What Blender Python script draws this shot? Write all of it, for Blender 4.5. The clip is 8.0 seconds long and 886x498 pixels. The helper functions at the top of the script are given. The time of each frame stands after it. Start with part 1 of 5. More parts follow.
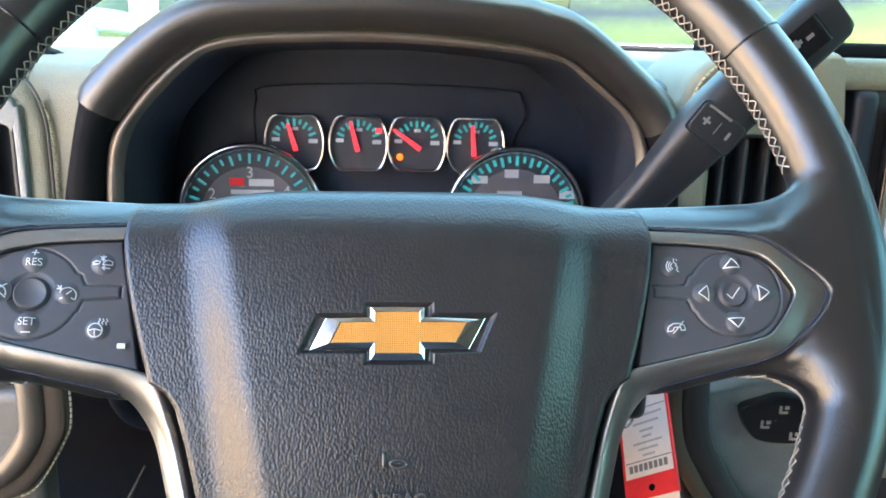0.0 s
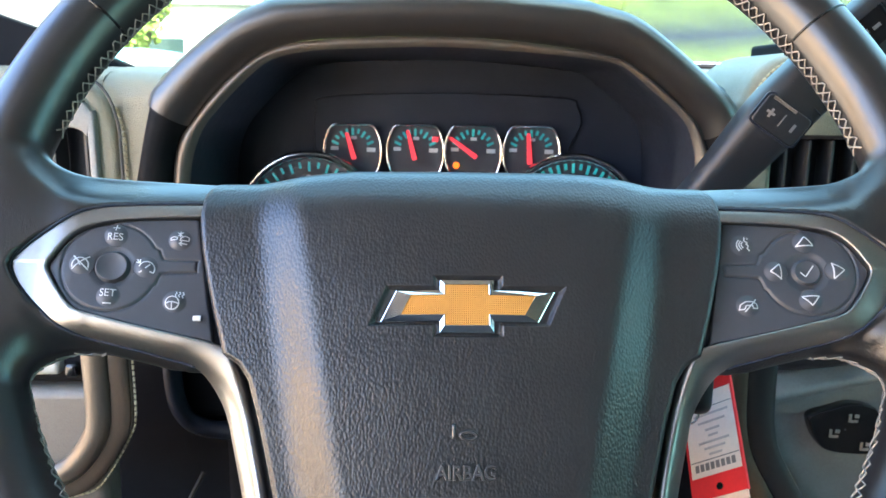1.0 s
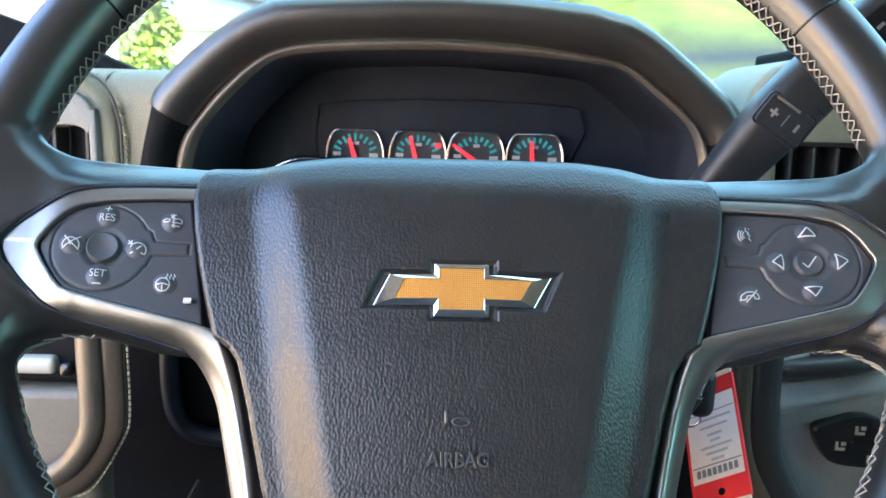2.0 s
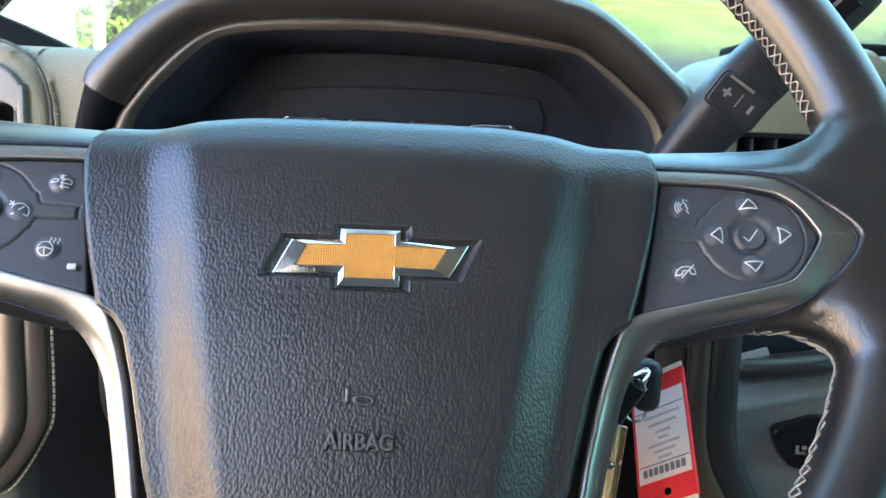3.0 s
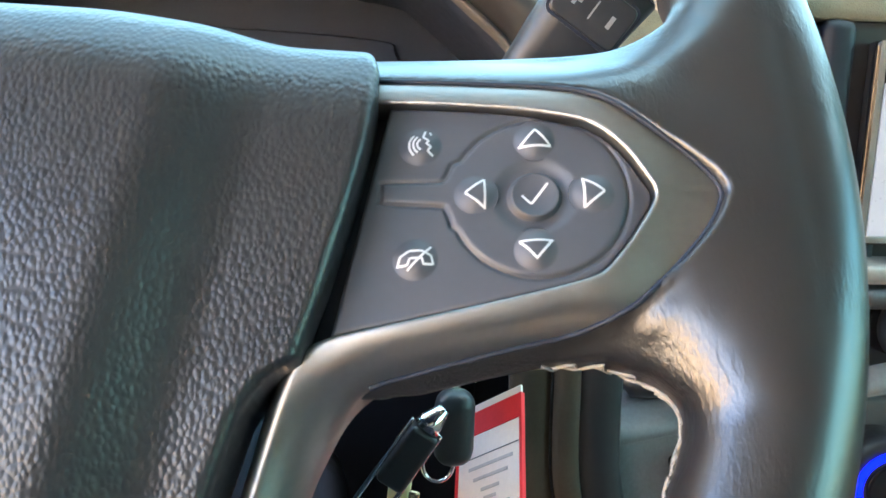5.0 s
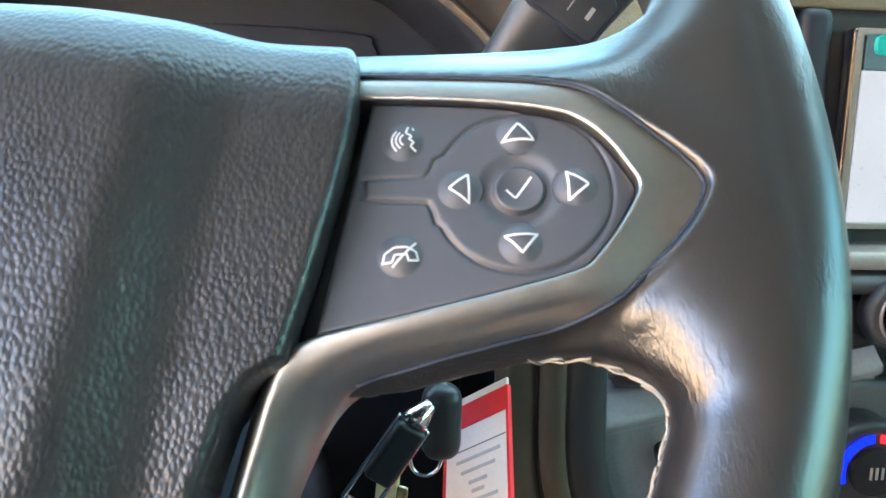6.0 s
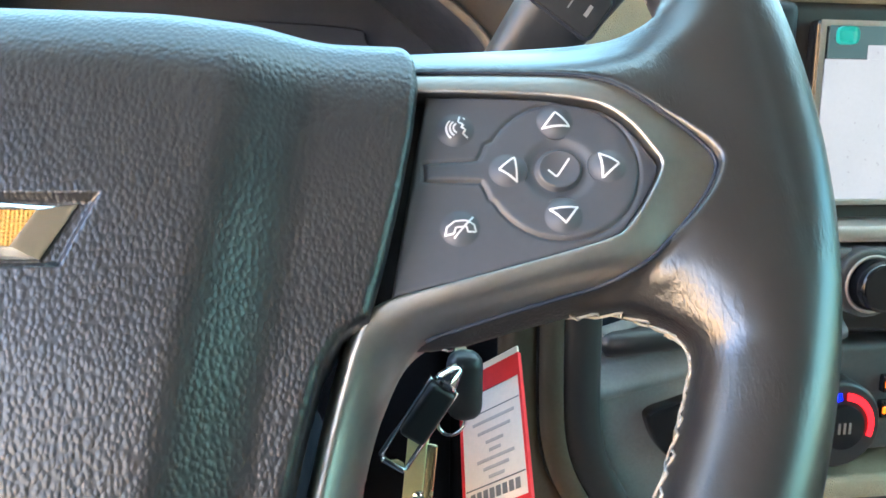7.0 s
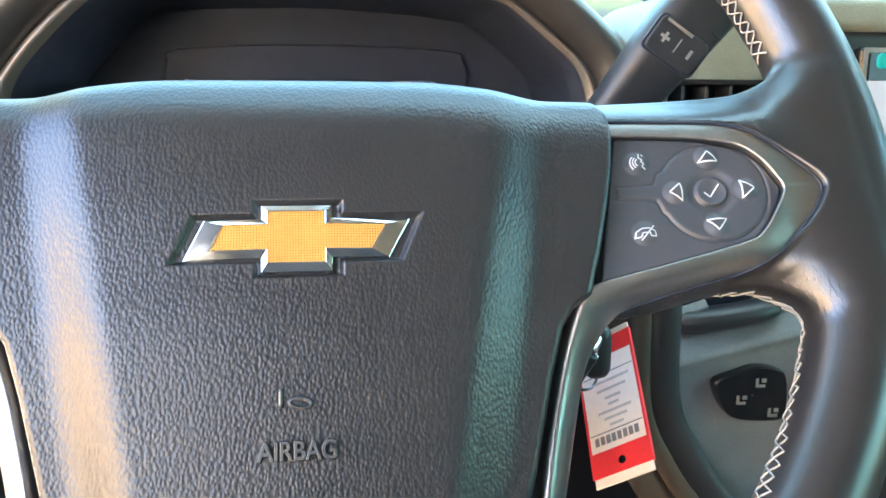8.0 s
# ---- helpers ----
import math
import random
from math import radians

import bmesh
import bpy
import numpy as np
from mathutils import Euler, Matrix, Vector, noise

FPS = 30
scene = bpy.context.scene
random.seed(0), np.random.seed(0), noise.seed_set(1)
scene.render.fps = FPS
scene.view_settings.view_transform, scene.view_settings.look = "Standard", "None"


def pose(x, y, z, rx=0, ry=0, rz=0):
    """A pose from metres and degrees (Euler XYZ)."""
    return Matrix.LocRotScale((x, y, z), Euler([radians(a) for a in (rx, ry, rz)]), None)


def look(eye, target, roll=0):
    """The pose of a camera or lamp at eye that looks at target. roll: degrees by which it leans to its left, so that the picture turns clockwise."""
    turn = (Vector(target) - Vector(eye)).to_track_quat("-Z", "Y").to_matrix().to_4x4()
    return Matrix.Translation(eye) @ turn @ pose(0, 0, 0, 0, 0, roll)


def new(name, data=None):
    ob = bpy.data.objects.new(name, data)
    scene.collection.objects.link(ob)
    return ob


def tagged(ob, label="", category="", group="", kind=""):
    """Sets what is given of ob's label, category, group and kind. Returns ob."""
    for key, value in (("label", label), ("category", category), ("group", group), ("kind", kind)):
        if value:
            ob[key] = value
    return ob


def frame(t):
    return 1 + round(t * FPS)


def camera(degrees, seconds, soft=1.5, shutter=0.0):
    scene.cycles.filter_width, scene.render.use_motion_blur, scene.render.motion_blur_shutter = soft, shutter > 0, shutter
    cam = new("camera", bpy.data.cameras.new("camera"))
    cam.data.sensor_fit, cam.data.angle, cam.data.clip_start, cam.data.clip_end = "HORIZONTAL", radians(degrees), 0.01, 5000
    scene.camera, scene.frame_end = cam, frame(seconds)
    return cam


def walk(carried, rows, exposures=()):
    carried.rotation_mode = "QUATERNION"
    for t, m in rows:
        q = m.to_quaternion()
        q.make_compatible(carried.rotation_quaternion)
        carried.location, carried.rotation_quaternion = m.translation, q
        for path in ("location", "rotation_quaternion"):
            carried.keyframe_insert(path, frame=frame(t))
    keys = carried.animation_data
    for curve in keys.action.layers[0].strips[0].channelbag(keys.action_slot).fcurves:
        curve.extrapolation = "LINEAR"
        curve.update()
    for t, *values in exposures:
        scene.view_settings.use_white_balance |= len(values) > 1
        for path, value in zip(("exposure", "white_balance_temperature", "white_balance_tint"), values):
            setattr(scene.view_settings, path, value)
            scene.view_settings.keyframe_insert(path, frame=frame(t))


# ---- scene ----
cam = camera(58.5, 8.0, soft=1.5)
cam.data.dof.use_dof, cam.data.dof.focus_distance, cam.data.dof.aperture_fstop = True, 0.262, 42.0
METRES, TILT, LEAN, TURN = 0.38, -14.0, -1.44, -4.5
START = (-0.00664, -0.2883, 1.38915)
ROWS = [
    (0.0, 0.0, 0.0, 0.0, -0.0, 0.0, -0.0),
    (0.5, -0.022, -0.011, -0.0229, 2.06, 1.43, -0.04),
    (1.0, -0.0235, -0.0057, -0.0602, 3.24, 2.59, -0.13),
    (2.5, 0.0108, 0.028, -0.1177, 3.51, 5.23, -1.16),
    (3.0, 0.0527, 0.0798, -0.1396, 2.65, 5.75, -1.64),
    (3.5, 0.1119, 0.1744, -0.1499, 1.7, 6.02, -1.84),
    (4.0, 0.18, 0.2746, -0.1327, 0.89, 5.86, -1.7),
    (4.5, 0.2329, 0.3599, -0.1136, 0.46, 5.3, -1.34),
    (5.0, 0.2571, 0.4158, -0.1095, 0.33, 4.88, -0.85),
    (6.5, 0.2529, 0.417, -0.1068, -2.07, 3.96, 1.04),
    (7.0, 0.2002, 0.3567, -0.121, -3.59, 3.52, 1.77),
    (7.5, 0.1262, 0.2563, -0.1235, -4.32, 3.08, 2.09),
    (8.0, 0.0323, 0.1597, -0.1209, -3.12, 2.78, 1.87),
]
walk(cam, [(t, pose(*START, TILT, LEAN, TURN) @ pose(METRES * x, METRES * y, METRES * z, 90 + pitch, roll, yaw)) for t, x, y, z, yaw, pitch, roll in ROWS],
     exposures=[(t, 4.0 + e, k + 60, 8) for t, e, k in ((0.0, 0.40, 5660), (1.0, 0.22, 5600), (3.0, 0.14, 5500), (4.0, 0.43, 5800), (5.0, 0.79, 6050), (6.5, 0.92, 6050), (8.0, 0.83, 5950))])

# ---- world and sun ----
SUN_EL, SUN_AZ = radians(46), radians(150)
world = bpy.data.worlds.new("sky")
scene.world = world
world.use_nodes = True
wn = world.node_tree
sky = wn.nodes.new("ShaderNodeTexSky")
sky.sky_type, sky.sun_disc = "NISHITA", False
sky.sun_elevation, sky.sun_rotation = SUN_EL, SUN_AZ
sky.dust_density, sky.air_density = 4.5, 1.0
wn.links.new(sky.outputs[0], wn.nodes["Background"].inputs[0])
wn.nodes["Background"].inputs[1].default_value = 0.15
sun = new("sun", bpy.data.lights.new("sun", "SUN"))
sun.data.energy, sun.data.angle, sun.data.color = 3.4, radians(0.6), (1.0, 0.95, 0.86)
sun.matrix_world = look((math.sin(SUN_AZ) * math.cos(SUN_EL) * 10, math.cos(SUN_AZ) * math.cos(SUN_EL) * 10, math.sin(SUN_EL) * 10), (0, 0, 0))


# ---- materials ----
def material(name, color, rough=0.5, metal=0.0, vary=0.12, scale=40.0, bump=0.0, bump_scale=900.0, cells=False, wrinkle=0.0, rough_vary=0.03,
             emit=0.0, spec=0.5, coat=0.0, flat=False):
    """A surface with its colour and gloss varied at two scales, and a fine relief (depth in metres)."""
    m = bpy.data.materials.new(name)
    m.use_nodes = True
    nt = m.node_tree
    b = nt.nodes["Principled BSDF"]
    b.inputs["Metallic"].default_value = metal
    b.inputs["Specular IOR Level"].default_value = spec
    b.inputs["Coat Weight"].default_value = coat
    tc = nt.nodes.new("ShaderNodeTexCoord")

    def noise_at(sc, detail=4.0):
        n = nt.nodes.new("ShaderNodeTexNoise")
        n.inputs["Scale"].default_value, n.inputs["Detail"].default_value = sc, detail
        nt.links.new(tc.outputs["Object"], n.inputs["Vector"])
        return n.outputs["Fac"]

    def span(fac, lo, hi):
        r = nt.nodes.new("ShaderNodeMapRange")
        r.inputs["From Min"].default_value, r.inputs["From Max"].default_value = 0.3, 0.7
        r.inputs["To Min"].default_value, r.inputs["To Max"].default_value = lo, hi
        nt.links.new(fac, r.inputs["Value"])
        return r.outputs["Result"]

    coarse, fine = noise_at(scale), noise_at(scale * 14)
    mul = nt.nodes.new("ShaderNodeMath")
    mul.operation = "MULTIPLY"
    nt.links.new(span(coarse, 1 - vary, 1 + vary), mul.inputs[0])
    nt.links.new(span(fine, 1 - vary * 0.6, 1 + vary * 0.6), mul.inputs[1])
    mix = nt.nodes.new("ShaderNodeVectorMath")
    mix.operation = "SCALE"
    mix.inputs[0].default_value = color
    nt.links.new(mul.outputs[0], mix.inputs["Scale"])
    nt.links.new(mix.outputs[0], b.inputs["Base Color"])
    nt.links.new(span(noise_at(scale * 5), max(0.02, rough - rough_vary), min(1, rough + rough_vary)), b.inputs["Roughness"])
    if emit:
        nt.links.new(mix.outputs[0], b.inputs["Emission Color"])
        b.inputs["Emission Strength"].default_value = emit
    if bump:
        if cells:
            warp = nt.nodes.new("ShaderNodeTexNoise")
            warp.inputs["Scale"].default_value, warp.inputs["Detail"].default_value = bump_scale * 0.7, 3
            nt.links.new(tc.outputs["Object"], warp.inputs["Vector"])
            off = nt.nodes.new("ShaderNodeVectorMath")
            off.operation = "MULTIPLY_ADD"
            off.inputs[1].default_value = ((0.42 if flat else 0.22) / bump_scale,) * 3
            nt.links.new(warp.outputs["Color"], off.inputs[0])
            nt.links.new(tc.outputs["Object"], off.inputs[2])
            grain = nt.nodes.new("ShaderNodeMapping")
            grain.inputs["Scale"].default_value = (1.22, 0.86, 1.0) if flat else (1.15, 0.96, 1.0)
            nt.links.new(off.outputs[0], grain.inputs["Vector"])
            v = nt.nodes.new("ShaderNodeTexVoronoi")
            v.feature = "SMOOTH_F1" if flat else "DISTANCE_TO_EDGE"
            if flat:
                v.voronoi_dimensions = "2D"
                v.inputs["Smoothness"].default_value = 0.22
            v.inputs["Scale"].default_value, v.inputs["Randomness"].default_value = bump_scale, 1.0
            nt.links.new(grain.outputs[0], v.inputs["Vector"])
            pebble = nt.nodes.new("ShaderNodeMapRange")
            pebble.interpolation_type = "SMOOTHSTEP"
            pebble.inputs["From Min"].default_value, pebble.inputs["From Max"].default_value = (0.78, 0.0) if flat else (0.0, 0.34)
            nt.links.new(v.outputs["Distance"], pebble.inputs["Value"])
            low = nt.nodes.new("ShaderNodeMath")
            low.operation = "MULTIPLY_ADD"
            low.inputs[1].default_value = 0.7 if flat else 0.55
            nt.links.new(noise_at(bump_scale * 0.55, 2), low.inputs[0])
            nt.links.new(pebble.outputs["Result"], low.inputs[2])
            height = low.outputs[0]
        else:
            height = noise_at(bump_scale, 3)
        if wrinkle:
            st = nt.nodes.new("ShaderNodeMapping")
            st.inputs["Scale"].default_value = (2.7, 0.85, 2.7)
            nt.links.new(tc.outputs["Object"], st.inputs["Vector"])
            w = nt.nodes.new("ShaderNodeTexNoise")
            w.inputs["Scale"].default_value, w.inputs["Detail"].default_value, w.inputs["Distortion"].default_value = 420, 3, 0.6
            nt.links.new(st.outputs[0], w.inputs["Vector"])
            patch = nt.nodes.new("ShaderNodeMath")
            patch.operation = "MULTIPLY"
            nt.links.new(w.outputs["Fac"], patch.inputs[0])
            sep = nt.nodes.new("ShaderNodeSeparateXYZ")
            nt.links.new(tc.outputs["Object"], sep.inputs[0])
            far = nt.nodes.new("ShaderNodeMath")
            far.operation = "ABSOLUTE"
            nt.links.new(sep.outputs["Y"], far.inputs[0])
            grip = nt.nodes.new("ShaderNodeMapRange")
            grip.interpolation_type = "SMOOTHSTEP"
            grip.inputs["From Min"].default_value, grip.inputs["From Max"].default_value = 0.03, 0.085
            grip.inputs["To Min"].default_value, grip.inputs["To Max"].default_value = 1.0, 0.12
            nt.links.new(far.outputs[0], grip.inputs["Value"])
            worn = nt.nodes.new("ShaderNodeMath")
            worn.operation = "MULTIPLY"
            nt.links.new(span(noise_at(34, 2), -0.75, 1.15), worn.inputs[0])
            worn.use_clamp = True
            nt.links.new(grip.outputs[0], worn.inputs[1])
            nt.links.new(worn.outputs[0], patch.inputs[1])
            add = nt.nodes.new("ShaderNodeMath")
            add.operation = "MULTIPLY_ADD"
            add.inputs[1].default_value = wrinkle
            nt.links.new(patch.outputs[0], add.inputs[0])
            nt.links.new(height, add.inputs[2])
            height = add.outputs[0]
        bp = nt.nodes.new("ShaderNodeBump")
        bp.inputs["Strength"].default_value, bp.inputs["Distance"].default_value = 1.0, bump
        nt.links.new(height, bp.inputs["Height"])
        nt.links.new(bp.outputs[0], b.inputs["Normal"])
    else:
        b.inputs["Roughness"].default_value = rough
    return m


def clear(name, tint, gloss=0.03, ior=1.45):
    """Thin clear pane: see-through with a mirror-like sheen."""
    m = bpy.data.materials.new(name)
    m.use_nodes = True
    nt = m.node_tree
    nt.nodes.remove(nt.nodes["Principled BSDF"])
    tr, gl, fr, mx = (nt.nodes.new("ShaderNodeBsdf" + k) if k in ("Transparent", "Glossy") else nt.nodes.new("Shader" + k)
                      for k in ("Transparent", "Glossy", "NodeFresnel", "NodeMixShader"))
    tr.inputs[0].default_value = (*tint, 1)
    gl.inputs["Roughness"].default_value = gloss
    fr.inputs[0].default_value = ior
    nt.links.new(fr.outputs[0], mx.inputs[0])
    nt.links.new(tr.outputs[0], mx.inputs[1])
    nt.links.new(gl.outputs[0], mx.inputs[2])
    nt.links.new(mx.outputs[0], nt.nodes["Material Output"].inputs[0])
    return m


HUB_LEATHER = material("pebbled_black_vinyl", (0.0150, 0.0153, 0.0168), 0.36, bump=0.000086, bump_scale=760, cells=True, flat=True, vary=0.12, rough_vary=0.02, spec=0.68)
RIM_LEATHER = material("smooth_black_leather", (0.0125, 0.0125, 0.013), 0.32, bump=0.000012, bump_scale=1500, wrinkle=26.0, vary=0.08, rough_vary=0.012, spec=0.9)
EMBOSS = material("smooth_black_vinyl", (0.034, 0.034, 0.036), 0.38, vary=0.08, rough_vary=0.02, spec=0.9)
SILVER = material("satin_silver_paint", (0.325, 0.32, 0.308), 0.39, 1.0, vary=0.05, bump=0.000003, bump_scale=2500, rough_vary=0.02)
SWITCH = material("dark_soft_plastic", (0.0205, 0.0235, 0.033), 0.57, bump=0.000006, bump_scale=4000, vary=0.08, spec=1.0, rough_vary=0.03)
BLACK = material("black_plastic", (0.016, 0.016, 0.018), 0.42, bump=0.000008, bump_scale=2500, rough_vary=0.05)
GLOSS = material("gloss_black_plastic", (0.010, 0.010, 0.011), 0.16, vary=0.05, rough_vary=0.04)
CHROME = material("chrome", (0.78, 0.79, 0.80), 0.10, 1.0, vary=0.02, rough_vary=0.03)
GREYPRINT = material("grey_print", (0.20, 0.205, 0.215), 0.6, vary=0.05)
WHITE = material("white_print", (0.50, 0.51, 0.53), 0.6, vary=0.03)
THREAD = material("pale_grey_thread", (0.30, 0.285, 0.255), 0.8, bump=0.0001, bump_scale=3000)
HOOD = material("dark_brown_grained_vinyl", (0.0200, 0.0187, 0.0178), 0.33, bump=0.00004, bump_scale=900, cells=True, rough_vary=0.02, spec=0.95)
TRIM = material("satin_grey_trim", (0.26, 0.24, 0.22), 0.38, 0.3, bump=0.00002, bump_scale=2500)
BEIGE = material("beige_grained_vinyl", (0.205, 0.197, 0.142), 0.42, bump=0.00022, bump_scale=800, cells=True, vary=0.06)
BEIGE_THREAD = material("cream_thread", (0.42, 0.39, 0.26), 0.7, bump=0.00004, bump_scale=3000)
DASHTOP = material("grey_dash_vinyl", (0.030, 0.033, 0.033), 0.45, bump=0.00022, bump_scale=800, cells=True)
GREY = material("charcoal_plastic", (0.036, 0.038, 0.040), 0.40, bump=0.00012, bump_scale=1600, cells=True)
SLATE = material("slate_grey_vinyl", (0.155, 0.168, 0.172), 0.40, bump=0.00010, bump_scale=1400, cells=True)
BRONZE = material("brown_satin_trim", (0.105, 0.090, 0.070), 0.38, 0.45, vary=0.06, bump=0.000008, bump_scale=2500)
DIAL = material("dial_face", (0.035, 0.037, 0.045), 0.6, vary=0.05)
TEAL = material("teal_markings", (0.03, 0.24, 0.24), 0.5, vary=0.05, emit=0.05)
RED = material("red_needle", (0.62, 0.03, 0.04), 0.4, vary=0.04, emit=0.09)
AMBER = material("amber_lamp", (0.85, 0.13, 0.003), 0.4, vary=0.02, emit=0.13)
DIMWHITE = material("faded_white_print", (0.42, 0.44, 0.48), 0.6, vary=0.05)
SCREEN = material("lit_screen", (0.18, 0.18, 0.195), 0.3, vary=0.03, emit=0.095)
SCREENBAR = material("dark_screen_bar", (0.03, 0.05, 0.055), 0.3, vary=0.03, emit=0.08)
ICON_TEAL = material("teal_screen_icon", (0.012, 0.20, 0.17), 0.4, vary=0.03, emit=0.05)
BLUE = material("blue_scale", (0.004, 0.006, 0.90), 0.6, vary=0.02, emit=0.30, spec=0.1)
REDSCALE = material("red_scale", (0.85, 0.006, 0.010), 0.6, vary=0.02, emit=0.2, spec=0.1)
TAG_RED = material("red_tag_plastic", (0.72, 0.030, 0.035), 0.55, vary=0.05, spec=0.2)
TAG_WHITE = material("white_tag_paper", (0.82, 0.68, 0.59), 0.6, vary=0.05, spec=0.2)
FAINT = material("faint_ink", (0.50, 0.42, 0.38), 0.6, vary=0.1, spec=0.2)
TAG_INK = material("faded_ink", (0.20, 0.17, 0.16), 0.6, vary=0.1)
LIME = material("pale_lime_tag", (0.62, 0.62, 0.34), 0.4, vary=0.06)
BRASS = material("brass_key", (0.52, 0.42, 0.26), 0.25, 0.9, vary=0.08)
HEADLINER = material("grey_headliner", (0.135, 0.135, 0.132), 0.9, bump=0.0004, bump_scale=400)
SEATCLOTH = material("grey_seat_cloth", (0.085, 0.083, 0.082), 0.9, bump=0.0004, bump_scale=400)
CARPET = material("dark_carpet", (0.03, 0.03, 0.032), 0.95, bump=0.001, bump_scale=300)
GLASS = clear("window_glass", (0.84, 0.96, 0.855))
GREEN_GLASS = clear("tinted_window_glass", (0.40, 0.58, 0.565))
LENS = clear("cluster_lens", (0.95, 0.95, 0.96), 0.12, 1.16)
PIT = material("matt_black_plastic", (0.0125, 0.0175, 0.030), 0.55, bump=0.000008, bump_scale=2500, spec=0.35)
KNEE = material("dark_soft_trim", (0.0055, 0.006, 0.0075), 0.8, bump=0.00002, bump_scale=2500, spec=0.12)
WARM_DARK = material("dark_brown_gloss_trim", (0.062, 0.049, 0.036), 0.22, bump=0.000004, bump_scale=2500, vary=0.08, rough_vary=0.03)
ASPHALT = material("pale_worn_concrete", (0.43, 0.335, 0.225), 0.9, vary=0.2, scale=0.5, bump=0.003, bump_scale=60)
GRASS = material("grass", (0.054, 0.060, 0.012), 0.9, vary=0.35, scale=0.4, bump=0.02, bump_scale=20, spec=0.05)
LEAF = material("tree_leaves", (0.125, 0.165, 0.008), 0.7, vary=0.4, scale=0.8)
BARK = material("bark", (0.12, 0.09, 0.06), 0.9, vary=0.3, scale=4, bump=0.01, bump_scale=30)
POLE = material("white_painted_steel", (0.75, 0.76, 0.76), 0.5, vary=0.05, scale=2)
CARPAINT = material("teal_car_paint", (0.16, 0.36, 0.38), 0.25, 0.2, vary=0.04, scale=2, coat=0.6)
CARWHITE = material("white_car_paint", (0.75, 0.76, 0.78), 0.25, vary=0.04, scale=2, coat=0.6)
CARGLASS = material("dark_car_glass", (0.02, 0.03, 0.03), 0.08, vary=0.03, scale=2)
TAIL = material("red_tail_lamp", (0.75, 0.03, 0.05), 0.2, vary=0.05, scale=5)
STUCCO = material("pale_stucco", (0.66, 0.64, 0.58), 0.9, vary=0.08, scale=0.6, bump=0.002, bump_scale=40)
TAN = material("tan_stucco", (0.72, 0.48, 0.25), 0.9, vary=0.12, scale=0.6, bump=0.003, bump_scale=40)


# ---- helpers ----
def base_matrix(ob):
    m = ob.matrix_basis.copy()
    while ob.parent:
        ob = ob.parent
        m = ob.matrix_basis @ m
    return m


def finish(bm_or_mesh, name, mat, smooth=True):
    if isinstance(bm_or_mesh, bmesh.types.BMesh):
        me = bpy.data.meshes.new(name)
        bm_or_mesh.normal_update()
        bm_or_mesh.to_mesh(me)
        bm_or_mesh.free()
    else:
        me = bm_or_mesh
    me.materials.append(mat)
    me.shade_smooth() if smooth else me.shade_flat()
    if smooth and isinstance(bm_or_mesh, bmesh.types.BMesh):
        settle_normals(me)
    return me


def settle_normals(me):
    """Broad flat faces keep their own direction up to their rounded edges."""
    n = len(me.polygons)
    fn, fa = np.empty(n * 3), np.empty(n)
    me.polygons.foreach_get("normal", fn)
    me.polygons.foreach_get("area", fa)
    start, count = np.empty(n, int), np.empty(n, int)
    me.polygons.foreach_get("loop_start", start)
    me.polygons.foreach_get("loop_total", count)
    lv = np.empty(len(me.loops), int)
    me.loops.foreach_get("vertex_index", lv)
    w = np.repeat(fn.reshape(-1, 3) * fa[:, None], count, 0)
    vn = np.stack([np.bincount(lv, w[:, k], len(me.vertices)) for k in range(3)], 1)
    size = np.linalg.norm(vn, axis=1, keepdims=True)
    vn = np.where(size > 1e-14, vn / np.maximum(size, 1e-14), [[0.0, 0.0, 1.0]])
    me.normals_split_custom_set_from_vertices(vn.tolist())


def part(name, bm, mat, parent=None, label="", smooth=True, local=False):
    """One mesh object under a thing or a part; bm holds places in the world unless local."""
    me = finish(bm, name, mat, smooth)
    if parent is not None and not local:
        me.transform(base_matrix(parent).inverted())
    ob = new(name, me)
    if parent is not None:
        ob.parent = parent
    return tagged(ob, label) if label else ob


def thing(name, at, label, category, group="", kind=""):
    ob = new(name)
    ob.matrix_basis = at if isinstance(at, Matrix) else Matrix.Translation(at)
    ob.empty_display_size = 0.02
    return tagged(ob, label, category, group, kind)


def box(x0, x1, y0, y1, z0, z1, bevel=0.0, segments=2, bm=None, m=None):
    bm = bm or bmesh.new()
    r = bmesh.ops.create_cube(bm, size=1.0)
    vs = r["verts"]
    for v in vs:
        v.co = Vector(((x0 + x1) / 2 + v.co.x * (x1 - x0), (y0 + y1) / 2 + v.co.y * (y1 - y0), (z0 + z1) / 2 + v.co.z * (z1 - z0)))
        if m is not None:
            v.co = m @ v.co
    if bevel:
        es = list({e for v in vs for e in v.link_edges})
        bmesh.ops.bevel(bm, geom=es, offset=bevel, segments=segments, profile=0.5, affect="EDGES")
    return bm


def pydata(verts, faces):
    me = bpy.data.meshes.new("m")
    me.from_pydata([tuple(v) for v in verts], [], [tuple(f) for f in faces])
    bm = bmesh.new()
    bm.from_mesh(me)
    bpy.data.meshes.remove(me)
    return bm


def loft(rings, closed=False, caps=False):
    """A skin over rings of equal length."""
    n = len(rings[0])
    verts = [p for r in rings for p in r]
    faces = []
    for i in range(len(rings) - 1):
        for j in range(n if closed else n - 1):
            k = (j + 1) % n
            faces.append((i * n + j, i * n + k, (i + 1) * n + k, (i + 1) * n + j))
    if caps:
        faces.append(tuple(reversed(range(n))))
        faces.append(tuple((len(rings) - 1) * n + j for j in range(n)))
    bm = pydata(verts, faces)
    bmesh.ops.recalc_face_normals(bm, faces=bm.faces)
    return bm


